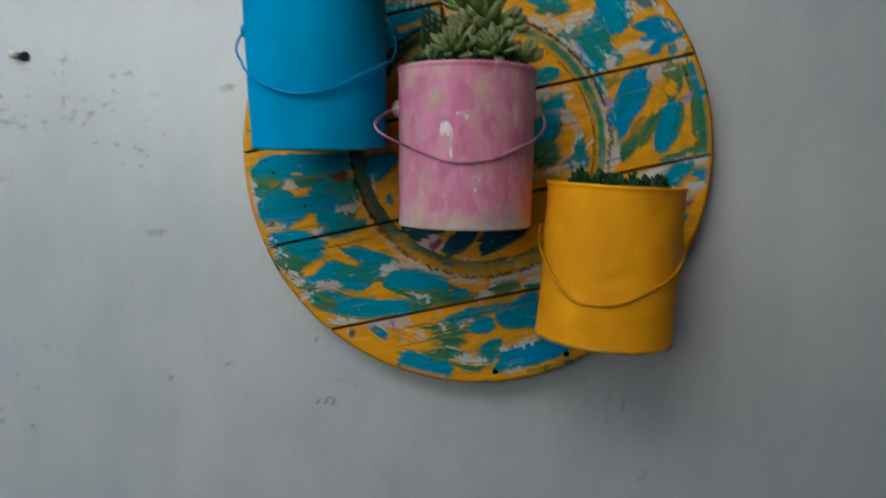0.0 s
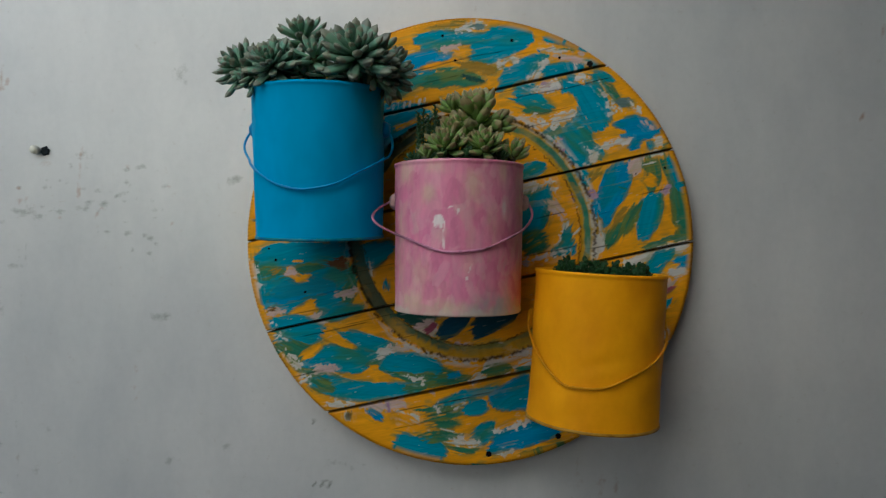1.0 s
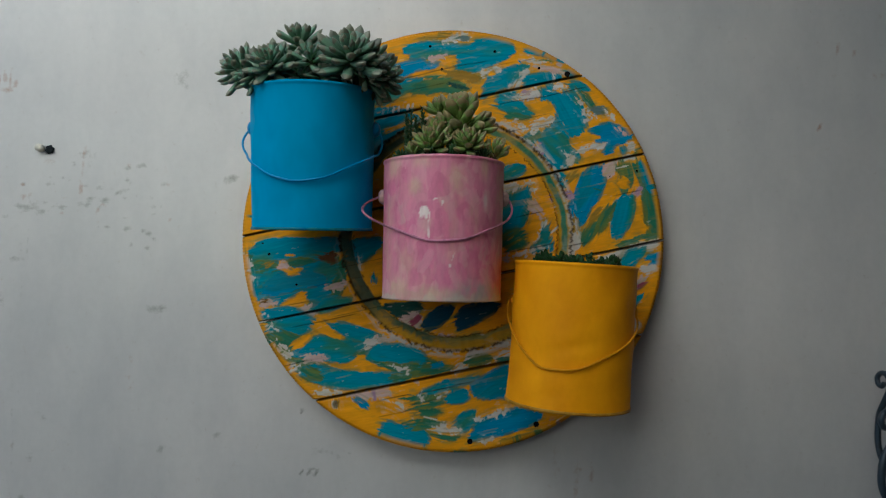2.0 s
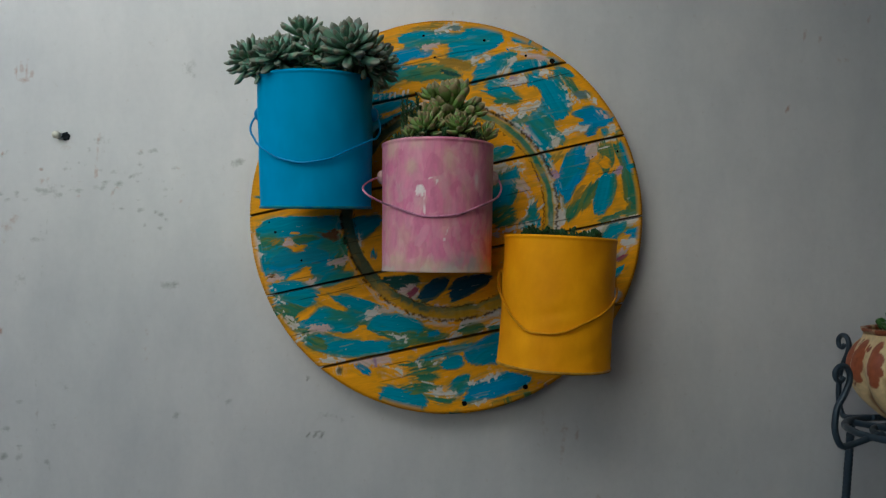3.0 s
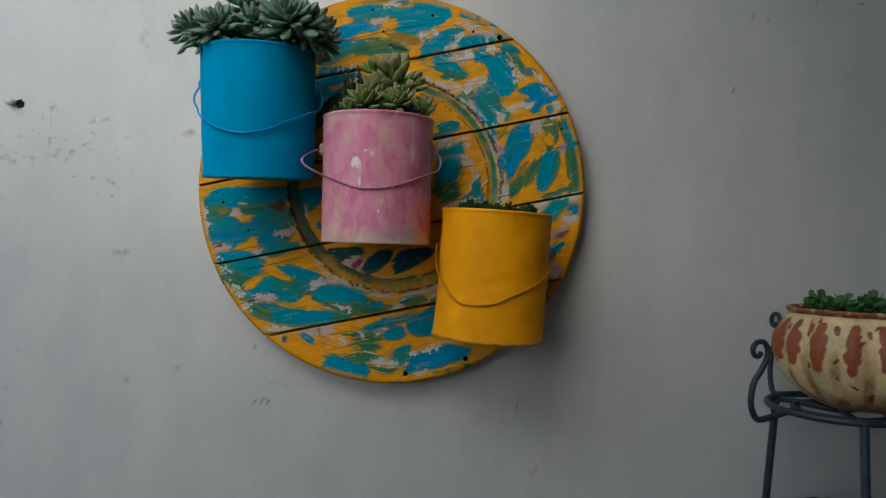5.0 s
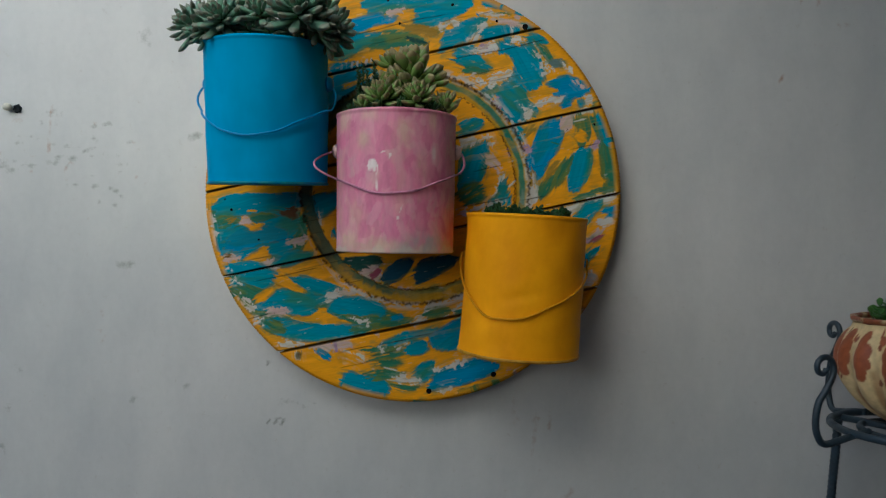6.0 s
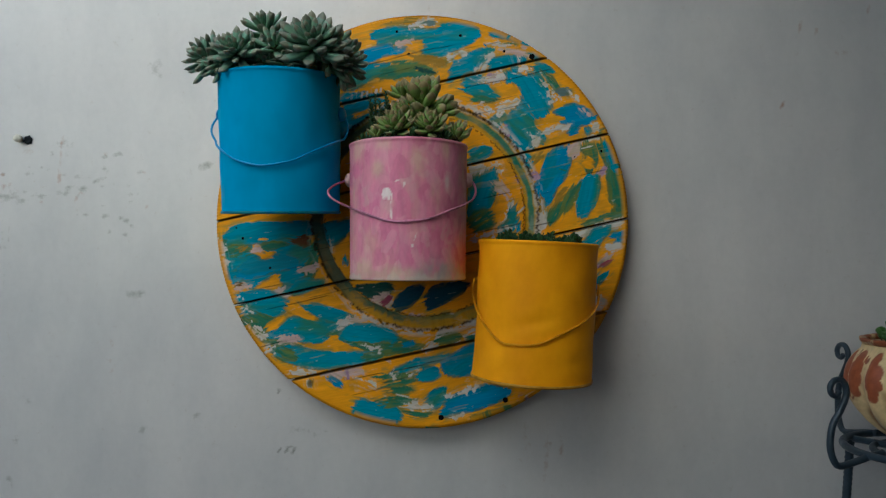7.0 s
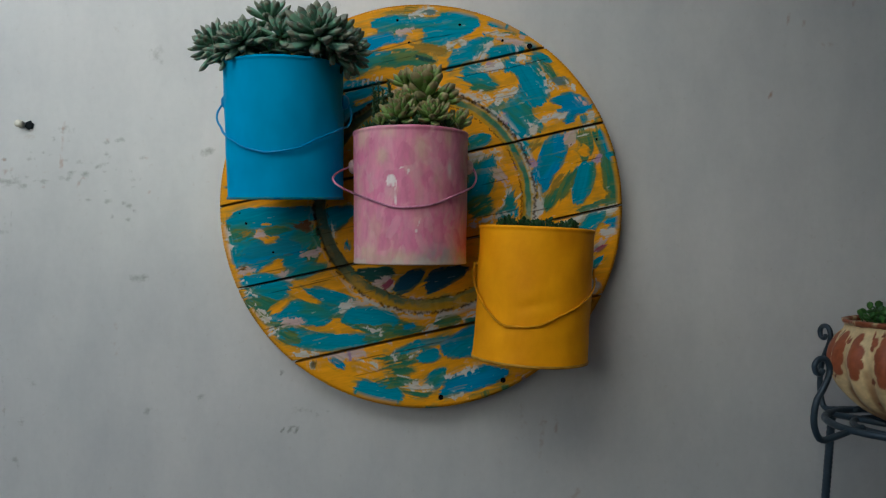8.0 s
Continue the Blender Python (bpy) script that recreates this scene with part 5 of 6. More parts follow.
def pink_paint():
    """Brushed pink and cream, in streaks and drips, on the can's wall."""
    co = np.array([v.co[:] for v in pink_body.data.vertices])
    ang = np.arctan2(co[:, 0], -co[:, 1])
    x, z = ang * 0.08, co[:, 2]
    rose, cream, deep = np.array((0.730, 0.230, 0.365)), np.array((0.660, 0.440, 0.340)), np.array((0.590, 0.140, 0.270))
    n = fnoise(x / 0.013, z / 0.032, 3)[:, None]
    n2 = fnoise(x / 0.003, z / 0.030, 8)[:, None]
    col = rose * (0.93 + 0.14 * n2)
    a = np.clip((n - 0.52) * 5, 0, 0.38) * np.clip(0.65 + 0.6 * n2, 0, 1)
    col = col * (1 - a) + cream * a
    light = np.clip((fnoise(x / 0.011, z / 0.040, 17)[:, None] - 0.52) * 6, 0, 0.6) * np.clip(0.4 + n2, 0, 1)
    col = col * (1 - light) + np.array((0.740, 0.360, 0.440)) * light
    d = np.clip((fnoise(x / 0.022, z / 0.030, 14)[:, None] - 0.55) * 5, 0, 0.6)
    col = col * (1 - d) + deep * d
    low = np.clip((0.020 - z) / 0.012 + (fnoise(x / 0.01, z / 0.01, 4) - 0.5) * 2.4, 0, 0.62)[:, None]
    col = col * (1 - low) + cream * 0.85 * low
    rng = random.Random(21)
    tones = [(0.730, 0.230, 0.365), (0.770, 0.340, 0.450), (0.640, 0.165, 0.300), (0.740, 0.400, 0.440), (0.760, 0.290, 0.415), (0.690, 0.190, 0.340)]
    dabs = [(rng.uniform(-0.125, 0.125), rng.uniform(0.004, 0.178), rng.uniform(0.006, 0.017), rng.uniform(0.003, 0.0105), rng.uniform(60, 120), rng.choice(tones)) for _ in range(190)]
    col = 0.45 * col + 0.55 * brush(col.copy(), x, z, dabs, 51, 0.6)
    pale, tint, straw = (0.84, 0.72, 0.70), (0.36, 0.38, 0.40), (0.68, 0.50, 0.33)
    worn = np.clip((0.012 - z) / 0.006 + (fnoise(x / 0.012, z / 0.02, 24) - 0.62) * 5.0, 0, 0.8)[:, None] * (z < 0.03)[:, None]
    col = col * (1 - worn) + np.array((0.60, 0.50, 0.42)) * worn
    for cx, cz, hx, hz, amount, c in (
        (-0.036, 0.142, 0.009, 0.012, 0.9, straw), (0.057, 0.168, 0.008, 0.013, 0.9, straw), (-0.026, 0.172, 0.014, 0.008, 0.8, straw), (-0.072, 0.168, 0.012, 0.014, 0.9, straw),
        (-0.080, 0.100, 0.009, 0.018, 0.8, straw), (0.020, 0.147, 0.008, 0.020, 0.8, straw), (0.043, 0.112, 0.006, 0.016, 0.7, straw), (-0.045, 0.050, 0.012, 0.018, 0.6, straw),
        (0.090, 0.150, 0.010, 0.020, 0.6, straw), (0.012, 0.060, 0.008, 0.014, 0.5, straw), (-0.060, 0.020, 0.020, 0.012, 0.8, straw), (0.050, 0.012, 0.022, 0.013, 1.2, tint), (0.020, 0.008, 0.014, 0.008, 0.8, tint),
        (0.060, 0.126, 0.003, 0.009, 1.0, pale), (-0.002, 0.010, 0.022, 0.008, 0.8, straw), (-0.085, 0.060, 0.012, 0.030, 0.5, straw),
    ):
        q = np.exp(-((x - cx) / hx) ** 2 - ((z - cz) / hz) ** 2) * 2.2 * (fnoise(x / 0.006, z / 0.016, 31) - 0.12)
        q = 0.75 * amount * np.clip(q, 0, 0.85)[:, None]
        col = col * (1 - q) + np.array(c) * q
    return brush(col, x, z, [
        (-0.0215, 0.109, 0.0075, 0.0050, 85, pale), (-0.0235, 0.111, 0.005, 0.0030, 60, pale), (-0.0150, 0.094, 0.016, 0.0013, 89, pale), (-0.007, 0.125, 0.0028, 0.0026, 20, pale),
        (0.001, 0.122, 0.003, 0.0012, 80, pale), (0.012, 0.045, 0.0024, 0.0014, 50, pale), (0.016, 0.056, 0.004, 0.0005, 70, pale),
    ], 5, 0.35)


def lay_paint(ob, colours):
    at = ob.data.attributes.new("paint", "FLOAT_COLOR", "POINT")
    full = np.ones((len(colours), 4), dtype=np.float32)
    full[:, :3] = colours
    at.data.foreach_set("color", full.ravel())


lay_paint(pink_body, pink_paint())


# ---- plants in the cans ----
def soil(plant, r, z):
    rng = random.Random(5)
    prof = [(0.0, z + 0.004), (r * 0.5, z + 0.003), (r * 0.85, z + 0.001), (r, z - 0.002), (r, z - 0.02), (0.0, z - 0.02)]
    part("soil", lathe(bmesh.new(), prof, 40, lambda a, zz, rr: 0.0 if rr < 0.005 or rr > r * 0.95 else 0.004 * math.sin(5 * a)), M_SOIL, plant)


LEAF_A = leaf_mesh("leaf", 1.0, 0.295, 0.25, 0.74, 0.05, M_ROS)
LEAF_B = leaf_mesh("leaf", 1.0, 0.37, 0.30, 0.58, 0.14, M_PLUMP)
LEAF_E = leaf_mesh("leaf", 1.0, 0.47, 0.36, 0.68, 0.16, M_PLUMP)
LEAF_F = leaf_mesh("leaf", 1.0, 0.30, 0.22, 0.5, 0.1, M_SEDUM)
LEAF_C = leaf_mesh("leaf", 1.0, 0.62, 0.26, 0.55, 0.2, M_SEDUM, 5, 6)
M_MAT = coat("deep_green_leaf", (0.024, 0.076, 0.022), 0.6, 0.5, 80, grain=300, bumps=0.05, spec=0.2)
LEAF_G = leaf_mesh("leaf", 1.0, 0.70, 0.30, 0.55, 0.2, M_MAT, 5, 6)
LEAF_D = leaf_mesh("leaf", 1.0, 0.95, 0.10, 0.62, 0.10, M_FRESH, 5, 6)

rng = random.Random(4)
plant = thing("succulent_plant", BLUE, "grey-green pointed rosette succulent spilling over the blue can", "succulent")
soil(plant, 0.079, 0.181)
inv = BLUE.inverted()
for at, axis, size, count in (
    ((-0.254, -0.170, 1.454), (-0.70, -0.55, 0.42), 0.043, 30),
    ((-0.206, -0.202, 1.450), (-0.12, -0.85, 0.50), 0.041, 32),
    ((-0.182, -0.160, 1.494), (-0.10, -0.40, 0.91), 0.042, 26),
    ((-0.112, -0.196, 1.460), (0.10, -0.80, 0.58), 0.054, 36),
    ((-0.078, -0.158, 1.450), (0.88, -0.35, 0.10), 0.042, 30),
    ((-0.092, -0.178, 1.444), (0.60, -0.60, 0.30), 0.036, 22),
    ((-0.236, -0.182, 1.440), (-0.50, -0.70, 0.30), 0.030, 20),
    ((-0.238, -0.130, 1.466), (-0.45, 0.00, 0.88), 0.046, 20),
    ((-0.146, -0.125, 1.484), (0.05, 0.10, 0.95), 0.046, 22),
    ((-0.098, -0.130, 1.478), (0.40, 0.00, 0.88), 0.046, 22),
    ((-0.160, -0.196, 1.458), (0.00, -0.65, 0.70), 0.038, 16),
    ((-0.200, -0.160, 1.462), (-0.10, -0.30, 0.90), 0.048, 18),
    ((-0.135, -0.160, 1.456), (0.10, -0.40, 0.85), 0.046, 18),
    ((-0.188, -0.192, 1.458), (-0.10, -0.45, 0.85), 0.032, 12),
    ((-0.226, -0.150, 1.448), (-0.30, -0.10, 0.90), 0.036, 16),
    ((-0.212, -0.182, 1.443), (-0.20, -0.45, 0.85), 0.030, 16),
    ((-0.176, -0.190, 1.443), (0.00, -0.40, 0.90), 0.026, 14),
    ((-0.228, -0.172, 1.441), (-0.30, -0.40, 0.85), 0.024, 14),
    ((-0.150, -0.190, 1.442), (0.05, -0.40, 0.90), 0.024, 14),
    ((-0.126, -0.182, 1.442), (0.10, -0.40, 0.90), 0.024, 14),
    ((-0.195, -0.190, 1.441), (-0.05, -0.45, 0.85), 0.022, 14),
    ((-0.090, -0.190, 1.456), (0.55, -0.60, 0.55), 0.036, 12),
    ((-0.170, -0.170, 1.438), (0.00, -0.50, 0.80), 0.046, 18),
    ((-0.150, -0.115, 1.440), (0.10, 0.20, 0.90), 0.050, 18),
    ((-0.200, -0.115, 1.442), (-0.20, 0.30, 0.90), 0.048, 18),
    ((-0.110, -0.150, 1.442), (0.40, -0.20, 0.85), 0.046, 18),
    ((-0.228, -0.186, 1.450), (-0.55, -0.55, 0.60), 0.040, 12),
):
    a = inv @ Vector(at)
    a = Vector((a.x * 1.05, a.y * 1.03, a.z + 0.002))
    d = inv.to_3x3() @ Vector(axis)
    rosette(plant, LEAF_A, a, d, size * 1.03, count, rng, stem_to=Vector((a.x * 0.75, a.y * 0.75, 0.165)))
plant = thing("succulent_plant", PINK, "pale green plump rosette succulents in the pink can", "succulent")
soil(plant, 0.077, 0.176)
inv = PINK.inverted()
for at, axis, size, count, last, leaf in (
    ((0.031, -0.152, 1.404), (0.04, -0.30, 0.94), 0.040, 15, 62, LEAF_E),
    ((0.032, -0.150, 1.389), (0.10, -0.42, 0.90), 0.046, 14, 84, LEAF_E),
    ((0.004, -0.146, 1.408), (-0.30, -0.35, 0.88), 0.026, 11, 66, LEAF_E),
    ((0.053, -0.148, 1.385), (0.80, -0.40, 0.35), 0.034, 7, 48, LEAF_E),
    ((0.008, -0.156, 1.376), (-0.35, -0.60, 0.60), 0.034, 12, 74, LEAF_E),
    ((0.020, -0.160, 1.366), (0.00, -0.60, 0.70), 0.034, 12, 80, LEAF_B),
    ((-0.004, -0.183, 1.355), (-0.10, -0.62, 0.78), 0.034, 28, 88, LEAF_B),
    ((0.042, -0.183, 1.355), (0.08, -0.62, 0.80), 0.033, 26, 88, LEAF_B),
    ((0.078, -0.165, 1.347), (0.40, -0.45, 0.80), 0.028, 14, 65, LEAF_B),
    ((-0.046, -0.168, 1.342), (-0.30, -0.40, 0.85), 0.015, 16, 75, LEAF_F),
    ((0.056, -0.130, 1.346), (0.40, 0.20, 0.85), 0.036, 14, 75, LEAF_B),
    ((-0.028, -0.190, 1.344), (-0.20, -0.40, 0.88), 0.018, 8, 60, LEAF_E),
    ((-0.008, -0.145, 1.350), (-0.20, -0.20, 0.90), 0.024, 12, 75, LEAF_B),
    ((0.022, -0.192, 1.341), (0.00, -0.45, 0.90), 0.017, 16, 62, LEAF_F),
    ((0.062, -0.180, 1.341), (0.20, -0.35, 0.90), 0.015, 14, 55, LEAF_F),
    ((-0.008, -0.196, 1.341), (-0.10, -0.30, 0.90), 0.014, 14, 55, LEAF_F),
    ((0.040, -0.160, 1.343), (0.10, -0.30, 0.90), 0.024, 18, 70, LEAF_F),
    ((0.000, -0.160, 1.343), (-0.10, -0.30, 0.90), 0.024, 18, 70, LEAF_F),
    ((-0.034, -0.140, 1.340), (-0.20, -0.10, 0.90), 0.019, 16, 70, LEAF_F),
):
    a = inv @ Vector(at)
    d = inv.to_3x3() @ Vector(axis)
    rosette(plant, leaf, a, d, size, count, rng, 8, last, 0.55, stem_to=Vector((a.x * 0.9, a.y * 0.8, 0.160)), stem_r=0.005)
foot = inv @ Vector((-0.026, -0.150, 1.33))
bm = bmesh.new()
for k in range(16):
    a = foot + Vector((0.0017 * k - 0.016, 0.003 * (k % 3), 0))
    tip = a + Vector((rng.uniform(-0.006, 0.008), rng.uniform(-0.01, 0.006), rng.uniform(0.035, 0.085)))
    tube(bm, [a.lerp(tip, s / 4) for s in range(5)], 0.0009, 5)
    for j in range(34):
        p = a.lerp(tip, 0.2 + 0.8 * j / 34)
        d = Vector((math.cos(j * 2.4), math.sin(j * 2.4), 0.9)).normalized()
        tube(bm, [p, p + d * 0.0032, p + d * 0.006], lambda f: 0.0013 * (1 - 0.8 * f), 5)
tagged(part("sprig", bm, M_SEDUM, plant, "thin feathery dark green stonecrop sprig"), kind="stuff")


def low_mat(parent, leaf, spots, size, count, rng, lift, joined=False, heights=(0.35, 0.6, 0.9, 1.1, 1.4)):
    """Short sprigs of small leaves: each leaf a piece under its sprig, or all of them one mat."""
    mat = bmesh.new() if joined else None
    for x, y, z in spots:
        bm = mat or bmesh.new()
        hgt = lift * rng.choice(heights) * rng.uniform(0.8, 1.1)
        lean = Vector((rng.uniform(-0.4, 0.4), rng.uniform(-0.5, 0.3), 1)).normalized()
        tip = Vector((x, y, z)) + lean * hgt
        tube(bm, [Vector((x, y, z - 0.006)).lerp(tip, s / 3) for s in range(4)], 0.0009, 5)
        places = []
        for k in range(count):
            f = (k + 1) / count
            places.append(Matrix.Translation(Vector((x, y, z)).lerp(tip, f)) @ toward(lean, k * 2.4 + rng.uniform(-0.4, 0.4)) @ Matrix.Rotation(radians(rng.uniform(-65, -5)), 4, "Y") @ Matrix.Scale(size * rng.uniform(0.7, 1.25), 4))
        if joined:
            for m in places:
                vs = [bm.verts.new(m @ v.co) for v in leaf.vertices]
                for p in leaf.polygons:
                    bm.faces.new([vs[q] for q in p.vertices])
        else:
            stem = part("sprig", bm, M_STEM, parent)
            for m in places:
                shared("leaf", leaf, m, stem)
    if joined:
        tagged(part("foliage", mat, leaf.materials[0], parent), kind="stuff")


plant = thing("succulent_plant", YELL, "low dark green stonecrop filling the top of the yellow can", "succulent")
soil(plant, 0.076, 0.172)
rng = random.Random(8)
low_mat(plant, LEAF_G, [(0.066 * math.sqrt(rng.random()) * math.cos(a), 0.066 * math.sqrt(rng.random()) * math.sin(a), 0.174) for a in [k * 2.4 for k in range(80)]], 0.0088, 10, rng, 0.014, True)


# ---- plant stand, pots and the white board beside it ----
SX, SY, RING = 0.639, -0.219, 0.948
RR = 0.087
stand = thing("plant_stand", pose(SX, SY, 0), "dark blue wrought iron three-legged plant stand with scrolled arms", "plant stand")


def ring_part(name, r, z, rod):
    pts = [(r * math.cos(a), r * math.sin(a), z) for a in [2 * math.pi * k / 48 for k in range(49)]]
    return part(name, tube(bmesh.new(), pts, rod, 10, False), M_IRON, stand)


ring_part("ring", RR, RING, 0.0046)
ring_part("ring", 0.055, RING - 0.004, 0.004)
ring_part("ring", 0.088, 0.5545, 0.005)
LEGS = [125, 258, 16]
for k, deg in enumerate(LEGS):
    d = Vector((math.cos(radians(deg)), math.sin(radians(deg)), 0))
    side = Vector((-d.y, d.x, 0))
    top, foot = d * RR + Vector((0, 0, RING)), d * (RR + 0.085) + Vector((0, 0, 0.006))
    bm = tube(bmesh.new(), [top.lerp(foot, s / 600) for s in range(601)], lambda f: 0.0052 + 0.0003 * math.sin(f * 600 * 1.45), 10)
    part("leg", bm, M_IRON, stand)
    part("cross_bar", tube(bmesh.new(), [Vector((0, 0, RING - 0.003)), d * RR + Vector((0, 0, RING - 0.003))], 0.0045, 8), M_IRON, stand)
    part("cross_bar", tube(bmesh.new(), [Vector((0, 0, 0.5545)), d * 0.123 + Vector((0, 0, 0.5545))], 0.0045, 8), M_IRON, stand)

def arm(deg, shift, lift):
    """A scrolled arm that rises from the ring and ends in a curl."""
    way = [(0.100, 0.001), (0.120, -0.002), (0.142, -0.007), (0.162, -0.010), (0.1705, -0.003), (0.175, 0.016), (0.171, 0.042), (0.161, 0.058), (0.152, 0.074), (0.1505, 0.086), (0.156, 0.0955), (0.166, 0.096), (0.1725, 0.089), (0.171, 0.0805), (0.1645, 0.078), (0.160, 0.083)]
    d = Vector((math.cos(radians(deg)), math.sin(radians(deg)), 0))
    ctrl = [d * (r + shift) + Vector((0, 0, RING - 0.007 * min(max(z, 0) / 0.06, 1) + z + lift * min(max(z, 0) / 0.06, 1))) for r, z in way]
    pts = []
    for i in range(len(ctrl) - 1):
        p0, p1, p2, p3 = ctrl[max(i - 1, 0)], ctrl[i], ctrl[i + 1], ctrl[min(i + 2, len(ctrl) - 1)]
        for s in range(5):
            t = s / 5
            pts.append(0.5 * ((2 * p1) + (p2 - p0) * t + (2 * p0 - 5 * p1 + 4 * p2 - p3) * t * t + (3 * p1 - p0 - 3 * p2 + p3) * t ** 3))
    pts.append(ctrl[-1])
    part("scroll_arm", tube(bmesh.new(), pts, lambda f: 0.0043 - 0.0010 * f, 10), M_IRON, stand)


arm(196, -0.036, 0.0)
arm(98, -0.020, 0.022)


def ribbed_pot():
    """A squat ribbed clay pot in worn cream paint."""
    pot = thing("ribbed_pot", pose(0.669, -0.219, RING + 0.004) @ Matrix.Diagonal((1, 1, 0.96, 1)), "squat ribbed terracotta pot in flaking cream paint on the stand", "plant pot")
    prof = [(0.0, 0.0), (0.050, 0.0), (0.056, 0.003), (0.0735, 0.015), (0.091, 0.033), (0.102, 0.054), (0.1068, 0.075), (0.1055, 0.092), (0.099, 0.108), (0.0905, 0.1195), (0.0885, 0.1265), (0.083, 0.1265), (0.082, 0.110), (0.085, 0.08), (0.0, 0.06)]
    fine = []
    for i in range(len(prof) - 1):
        (ra, za), (r0, z0), (r1, z1), (rb, zb) = prof[max(i - 1, 0)], prof[i], prof[i + 1], prof[min(i + 2, len(prof) - 1)]
        round_part = 2 <= i <= 8
        steps = max(int(math.hypot(r1 - r0, z1 - z0) / 0.0016), 1) if round_part else 1
        for q in range(steps):
            t = q / steps
            bend = [0.5 * (2 * p1 + (p2 - p0) * t + (2 * p0 - 5 * p1 + 4 * p2 - p3) * t * t + (3 * p1 - p0 - 3 * p2 + p3) * t ** 3) for p0, p1, p2, p3 in ((ra, r0, r1, rb), (za, z0, z1, zb))]
            fine.append(tuple(bend) if round_part else (r0, z0))
    fine.append(prof[-1])

    def ribs(a, z, r):
        if not 0.004 < z < 0.119 or r < 0.053:
            return 0.0
        return 0.0038 * math.cos(a * 17) * math.sin(math.pi * min(z / 0.118, 1)) ** 0.6
    body = part("pot_body", lathe(bmesh.new(), fine, 476, ribs), M_POT, pot)
    co = np.array([v.co[:] for v in body.data.vertices])
    ang = np.arctan2(co[:, 1], co[:, 0])
    x, z = ang * 0.10, co[:, 2]
    cream, clay = np.array((0.770, 0.570, 0.285)), np.array((0.330, 0.085, 0.030))
    col = cream * (0.82 + 0.32 * fnoise(x / 0.012, z / 0.03, 2))[:, None]
    dirt = np.clip((fnoise(x / 0.02, z / 0.02, 5) - 0.52) * 3 + (0.03 - z) * 9, 0, 0.40)[:, None]
    col = col * (1 - dirt) + np.array((0.33, 0.19, 0.075)) * dirt
    groove = np.clip((-np.cos(ang * 17) - 0.30) * 1.4, 0, 0.75) * np.clip((fnoise(x / 0.02, z / 0.03, 9) - 0.30) * 5, 0, 1) * np.clip((0.095 - z) / 0.05, 0, 1)
    foot = np.clip((0.019 - z) / 0.010 + (fnoise(x / 0.014, z / 0.01, 15) - 0.5) * 2.5, 0, 0.85)
    rub = np.maximum(groove, foot)[:, None]
    col = col * (1 - rub) + np.array((0.300, 0.115, 0.035)) * rub
    rng = random.Random(3)
    flakes = []
    for k in range(18):
        mid = -math.pi + (k + 0.68 + rng.uniform(-0.08, 0.08)) * 2 * math.pi / 18
        top, long, wide = rng.uniform(0.110, 0.116), rng.uniform(0.044, 0.062), rng.uniform(0.0060, 0.0078)
        for f in (0.12, 0.36, 0.62, 0.88):
            fat = wide * (0.42 + 0.72 * math.sin(math.pi * (0.04 + 0.92 * f))) * rng.uniform(0.88, 1.1)
            flakes.append((mid * 0.10 + rng.uniform(-0.0016, 0.0016), top - long * f, long * 0.19, fat, 90 + rng.uniform(-10, 10), tuple(clay)))
        flakes.append(((mid + math.pi / 18 + rng.uniform(-0.04, 0.04)) * 0.10, rng.uniform(0.100, 0.110), rng.uniform(0.003, 0.0075), rng.uniform(0.0018, 0.0042), 90 + rng.uniform(-20, 20), tuple(clay)))
        for j in range(5):
            flakes.append((mid * 0.10 + rng.uniform(-0.022, 0.022), rng.choice((rng.uniform(0.02, 0.118), rng.uniform(0.092, 0.118))), rng.uniform(0.0015, 0.005), rng.uniform(0.001, 0.0026), rng.uniform(0, 180), tuple(clay * rng.uniform(0.5, 1.0))))
    col = brush(col, x, z, flakes, 3, 0.35)
    lay_paint(body, col)
    rim = part("pot_rim", lathe(bmesh.new(), [(0.0835, 0.1255), (0.0880, 0.1257), (0.0905, 0.1275), (0.0925, 0.1305), (0.0925, 0.1332), (0.0895, 0.1340), (0.0848, 0.1330), (0.0835, 0.1255)], 240, lambda a, z, r: 0.0012 * math.sin(5 * a) * math.sin(11 * a + 1)), M_POT, pot, "chipped red-brown clay rim")
    co = np.array([v.co[:] for v in rim.data.vertices])
    x, z = np.arctan2(co[:, 1], co[:, 0]) * 0.10, co[:, 2]
    flake = np.clip((fnoise(x / 0.012, z / 0.006, 7) - 0.54) * 9, 0, 1)[:, None]
    lay_paint(rim, clay * 0.85 * (1 - flake) + cream * 0.8 * flake)
    herb = thing("leafy_seedlings", pose(0.669, -0.219, RING + 0.004) @ Matrix.Diagonal((1, 1, 0.96, 1)), "short fresh green round-leaved seedlings in the ribbed pot", "plant")
    soil(herb, 0.0825, 0.124)
    rng = random.Random(12)
    low_mat(herb, LEAF_D, [(0.076 * math.sqrt(rng.uniform(0.1, 1)) * math.cos(a), 0.076 * math.sqrt(rng.uniform(0.1, 1)) * math.sin(a), 0.126) for a in [k * 2.4 for k in range(78)]], 0.0108, 7, rng, 0.0155, heights=(0.5, 0.9, 1.0, 1.4))


ribbed_pot()


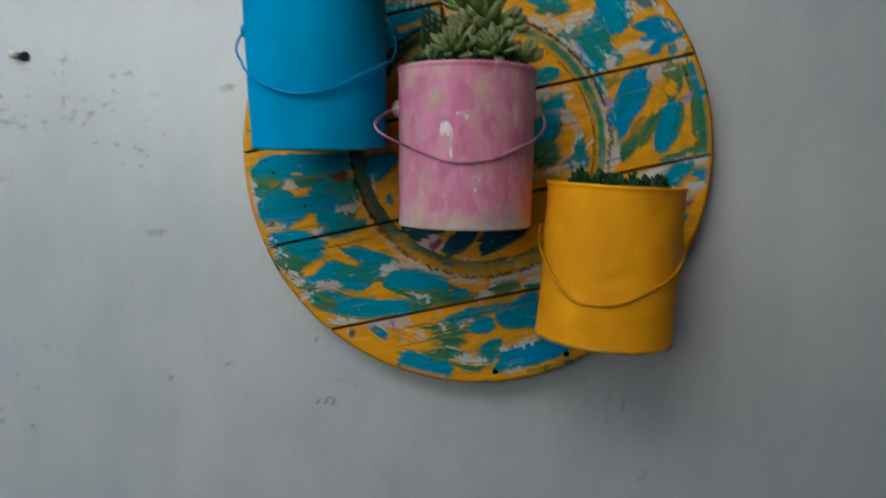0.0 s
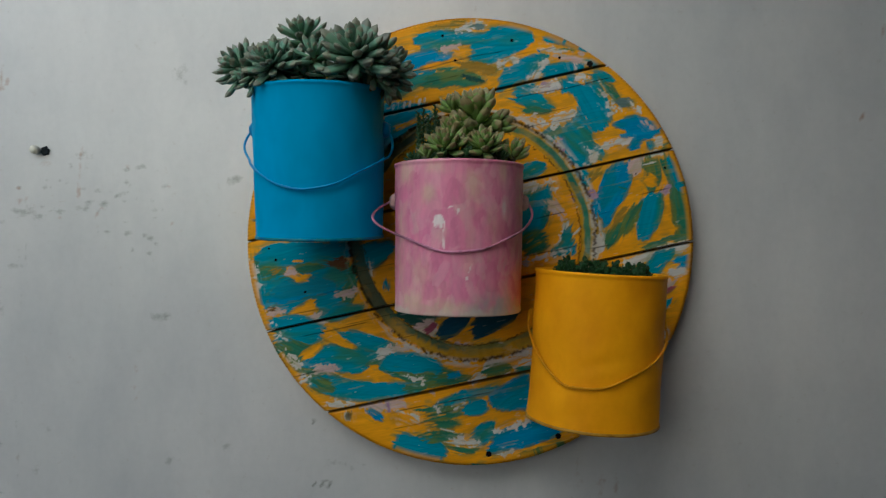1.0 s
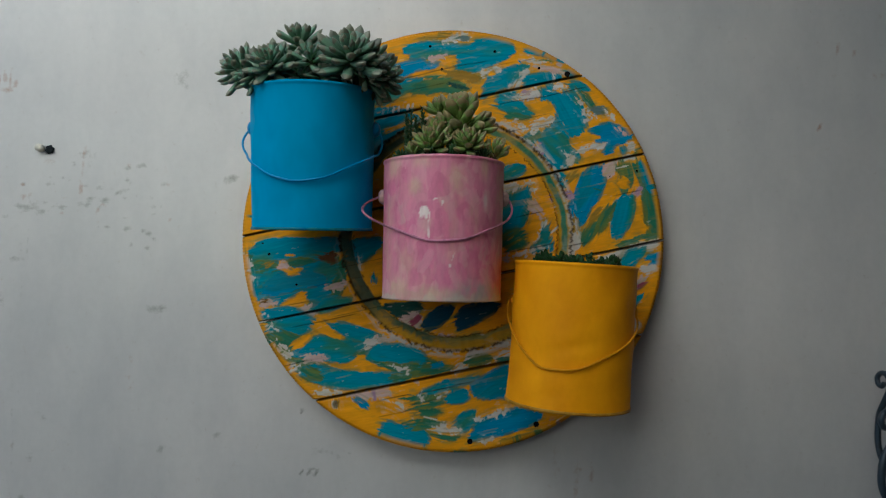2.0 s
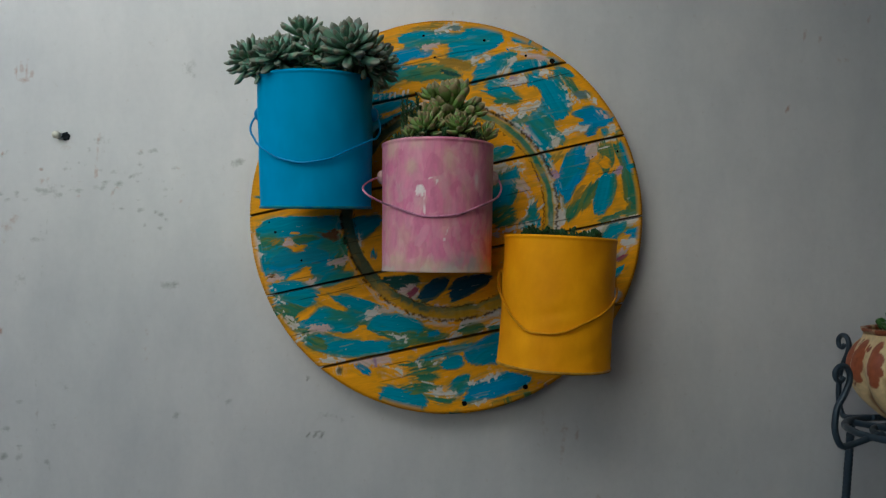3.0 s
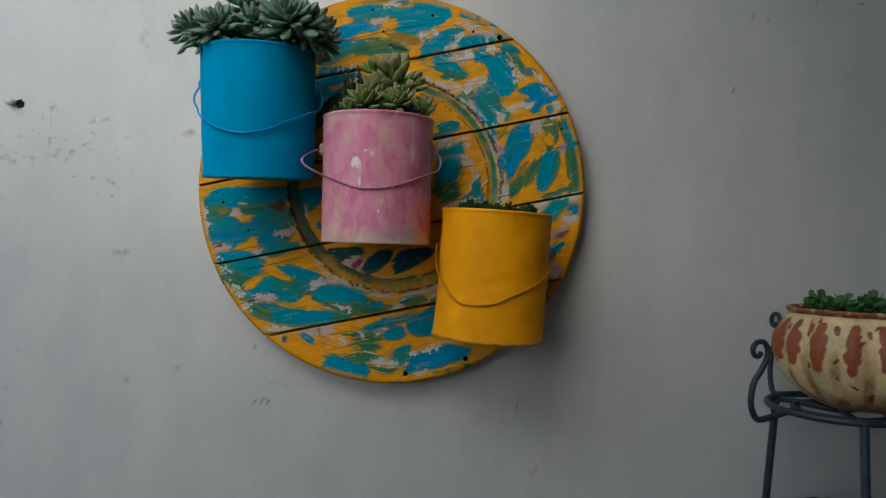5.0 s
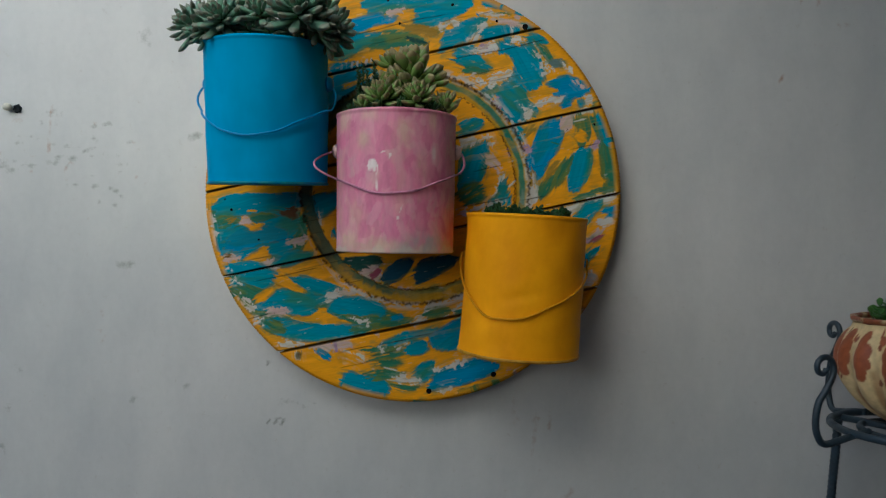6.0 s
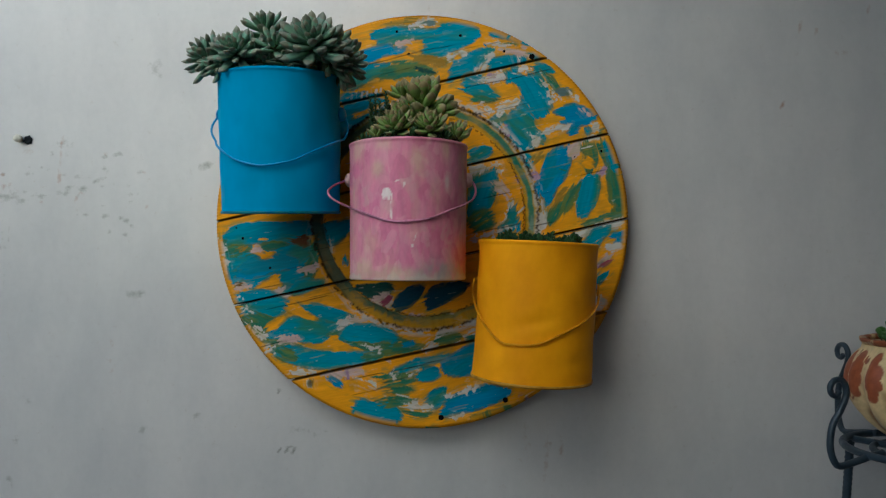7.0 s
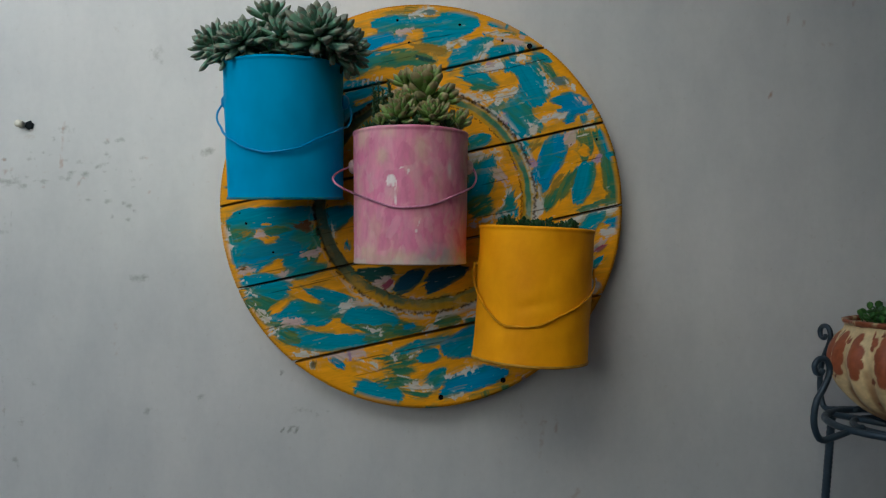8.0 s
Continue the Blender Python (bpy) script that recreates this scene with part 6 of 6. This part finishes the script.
def small_pot():
    """The brown pot on the lower tier."""
    pot = thing("clay_pot", pose(0.668, -0.150, 0.5690), "small dark brown clay pot full of soil on the lower tier", "plant pot")
    prof = [(0.0, 0.0), (0.046, 0.0), (0.049, 0.003), (0.062, 0.185), (0.066, 0.188), (0.067, 0.208), (0.064, 0.212), (0.061, 0.211), (0.059, 0.19), (0.0, 0.18)]
    part("pot_body", lathe(bmesh.new(), prof, 48, lambda a, z, r: 0.0 if r < 0.03 else 0.0012 * math.sin(3 * a + z * 40)), M_CLAY, pot)
    sprout = thing("seedling", pose(0.668, -0.150, 0.5690), "tiny dark seedling in a heap of brown soil", "plant")
    part("soil", lathe(bmesh.new(), [(0.0, 0.222), (0.02, 0.222), (0.045, 0.220), (0.061, 0.213), (0.0600, 0.205), (0.058, 0.19), (0.0, 0.185)], 40, lambda a, z, r: 0.0 if r < 0.01 else 0.0025 * math.sin(7 * a + z * 300)), M_SOIL, sprout)
    low_mat(sprout, LEAF_C, [(-0.008, -0.02, 0.219), (0.006, -0.01, 0.219), (0.0, 0.01, 0.220)], 0.006, 6, random.Random(2), 0.012)


small_pot()

bm = box(bmesh.new(), 0.629, 0.93, -0.367, -0.360, 0.0, 0.967, 0.001)
tagged(part("white_board", bm, M_WHITEB, None, smooth=False), "thin white painted board standing in front of the plant stand", "board")


def hanging_plant():
    """A pot slung from the roof, with trailing stems."""
    hang = thing("hanging_plant", pose(0.806, -0.29, 1.54), "leafy trailing plant in a dark pot hung from the roof", "hanging plant")
    part("pot_body", lathe(bmesh.new(), [(0.0, 0.0), (0.06, 0.0), (0.066, 0.004), (0.09, 0.12), (0.094, 0.122), (0.094, 0.132), (0.088, 0.132), (0.08, 0.11), (0.0, 0.10)], 40), M_CLAY, hang)
    for k in range(3):
        a = k * 2.094
        part("cord", tube(bmesh.new(), [(0.091 * math.cos(a), 0.091 * math.sin(a), 0.13), (0.0, 0.0, 0.50)], 0.0015, 6), M_IRON, hang)
    part("cord", tube(bmesh.new(), [(0, 0, 0.50), (0, 0, 0.912)], 0.002, 6), M_IRON, hang)
    rng = random.Random(31)
    for k in range(16):
        a = k * 2.4
        out = rng.uniform(0.10, 0.16)
        tip = Vector((math.cos(a) * out, math.sin(a) * out * 0.8, rng.uniform(-0.08, 0.02)))
        root = Vector((math.cos(a) * 0.05, math.sin(a) * 0.05, 0.12))
        top = (root + tip) / 2 + Vector((0, 0, 0.10))
        way = [root * (1 - t) ** 2 + top * 2 * t * (1 - t) + tip * t * t for t in [s / 10 for s in range(11)]]
        stem = part("stem", tube(bmesh.new(), way, 0.0016, 6), M_STEM, hang)
        for j in range(2, 11):
            m = Matrix.Translation(way[j]) @ toward((way[j] - way[j - 1]), j * 2.2 + k) @ Matrix.Rotation(radians(rng.uniform(-50, 0)), 4, "Y") @ Matrix.Scale(rng.uniform(0.018, 0.03), 4)
            shared("leaf", LEAF_D, m, stem)


hanging_plant()


# ---- small things on the wall ----
plug = thing("wall_screw", pose(-0.616, -0.0005, 1.384), "small zinc screw with a dark plug in the wall", "screw")
bm = lathe(bmesh.new(), [(0.0, -0.002), (0.0064, -0.002), (0.0068, 0.0015), (0.0054, 0.0030), (0.0035, 0.0024), (0.0, 0.0008)], 20, lambda a, z, r: 0.0 if r < 0.003 else 0.0008 * math.sin(6 * a) + 0.0004 * math.sin(11 * a))
o = part("plug", bm, M_RUBBER, plug)
o.matrix_basis = Matrix.Rotation(radians(90), 4, "X")
bm = lathe(bmesh.new(), [(0.0, -0.002), (0.0035, -0.002), (0.0035, 0.003), (0.0062, 0.003), (0.0062, 0.010), (0.0, 0.011)], 12)
o = part("screw_head", bm, M_STEEL, plug, "bright zinc screw head")
o.matrix_basis = Matrix.Translation((-0.0125, 0, 0.0015)) @ Matrix.Rotation(radians(90), 4, "X")
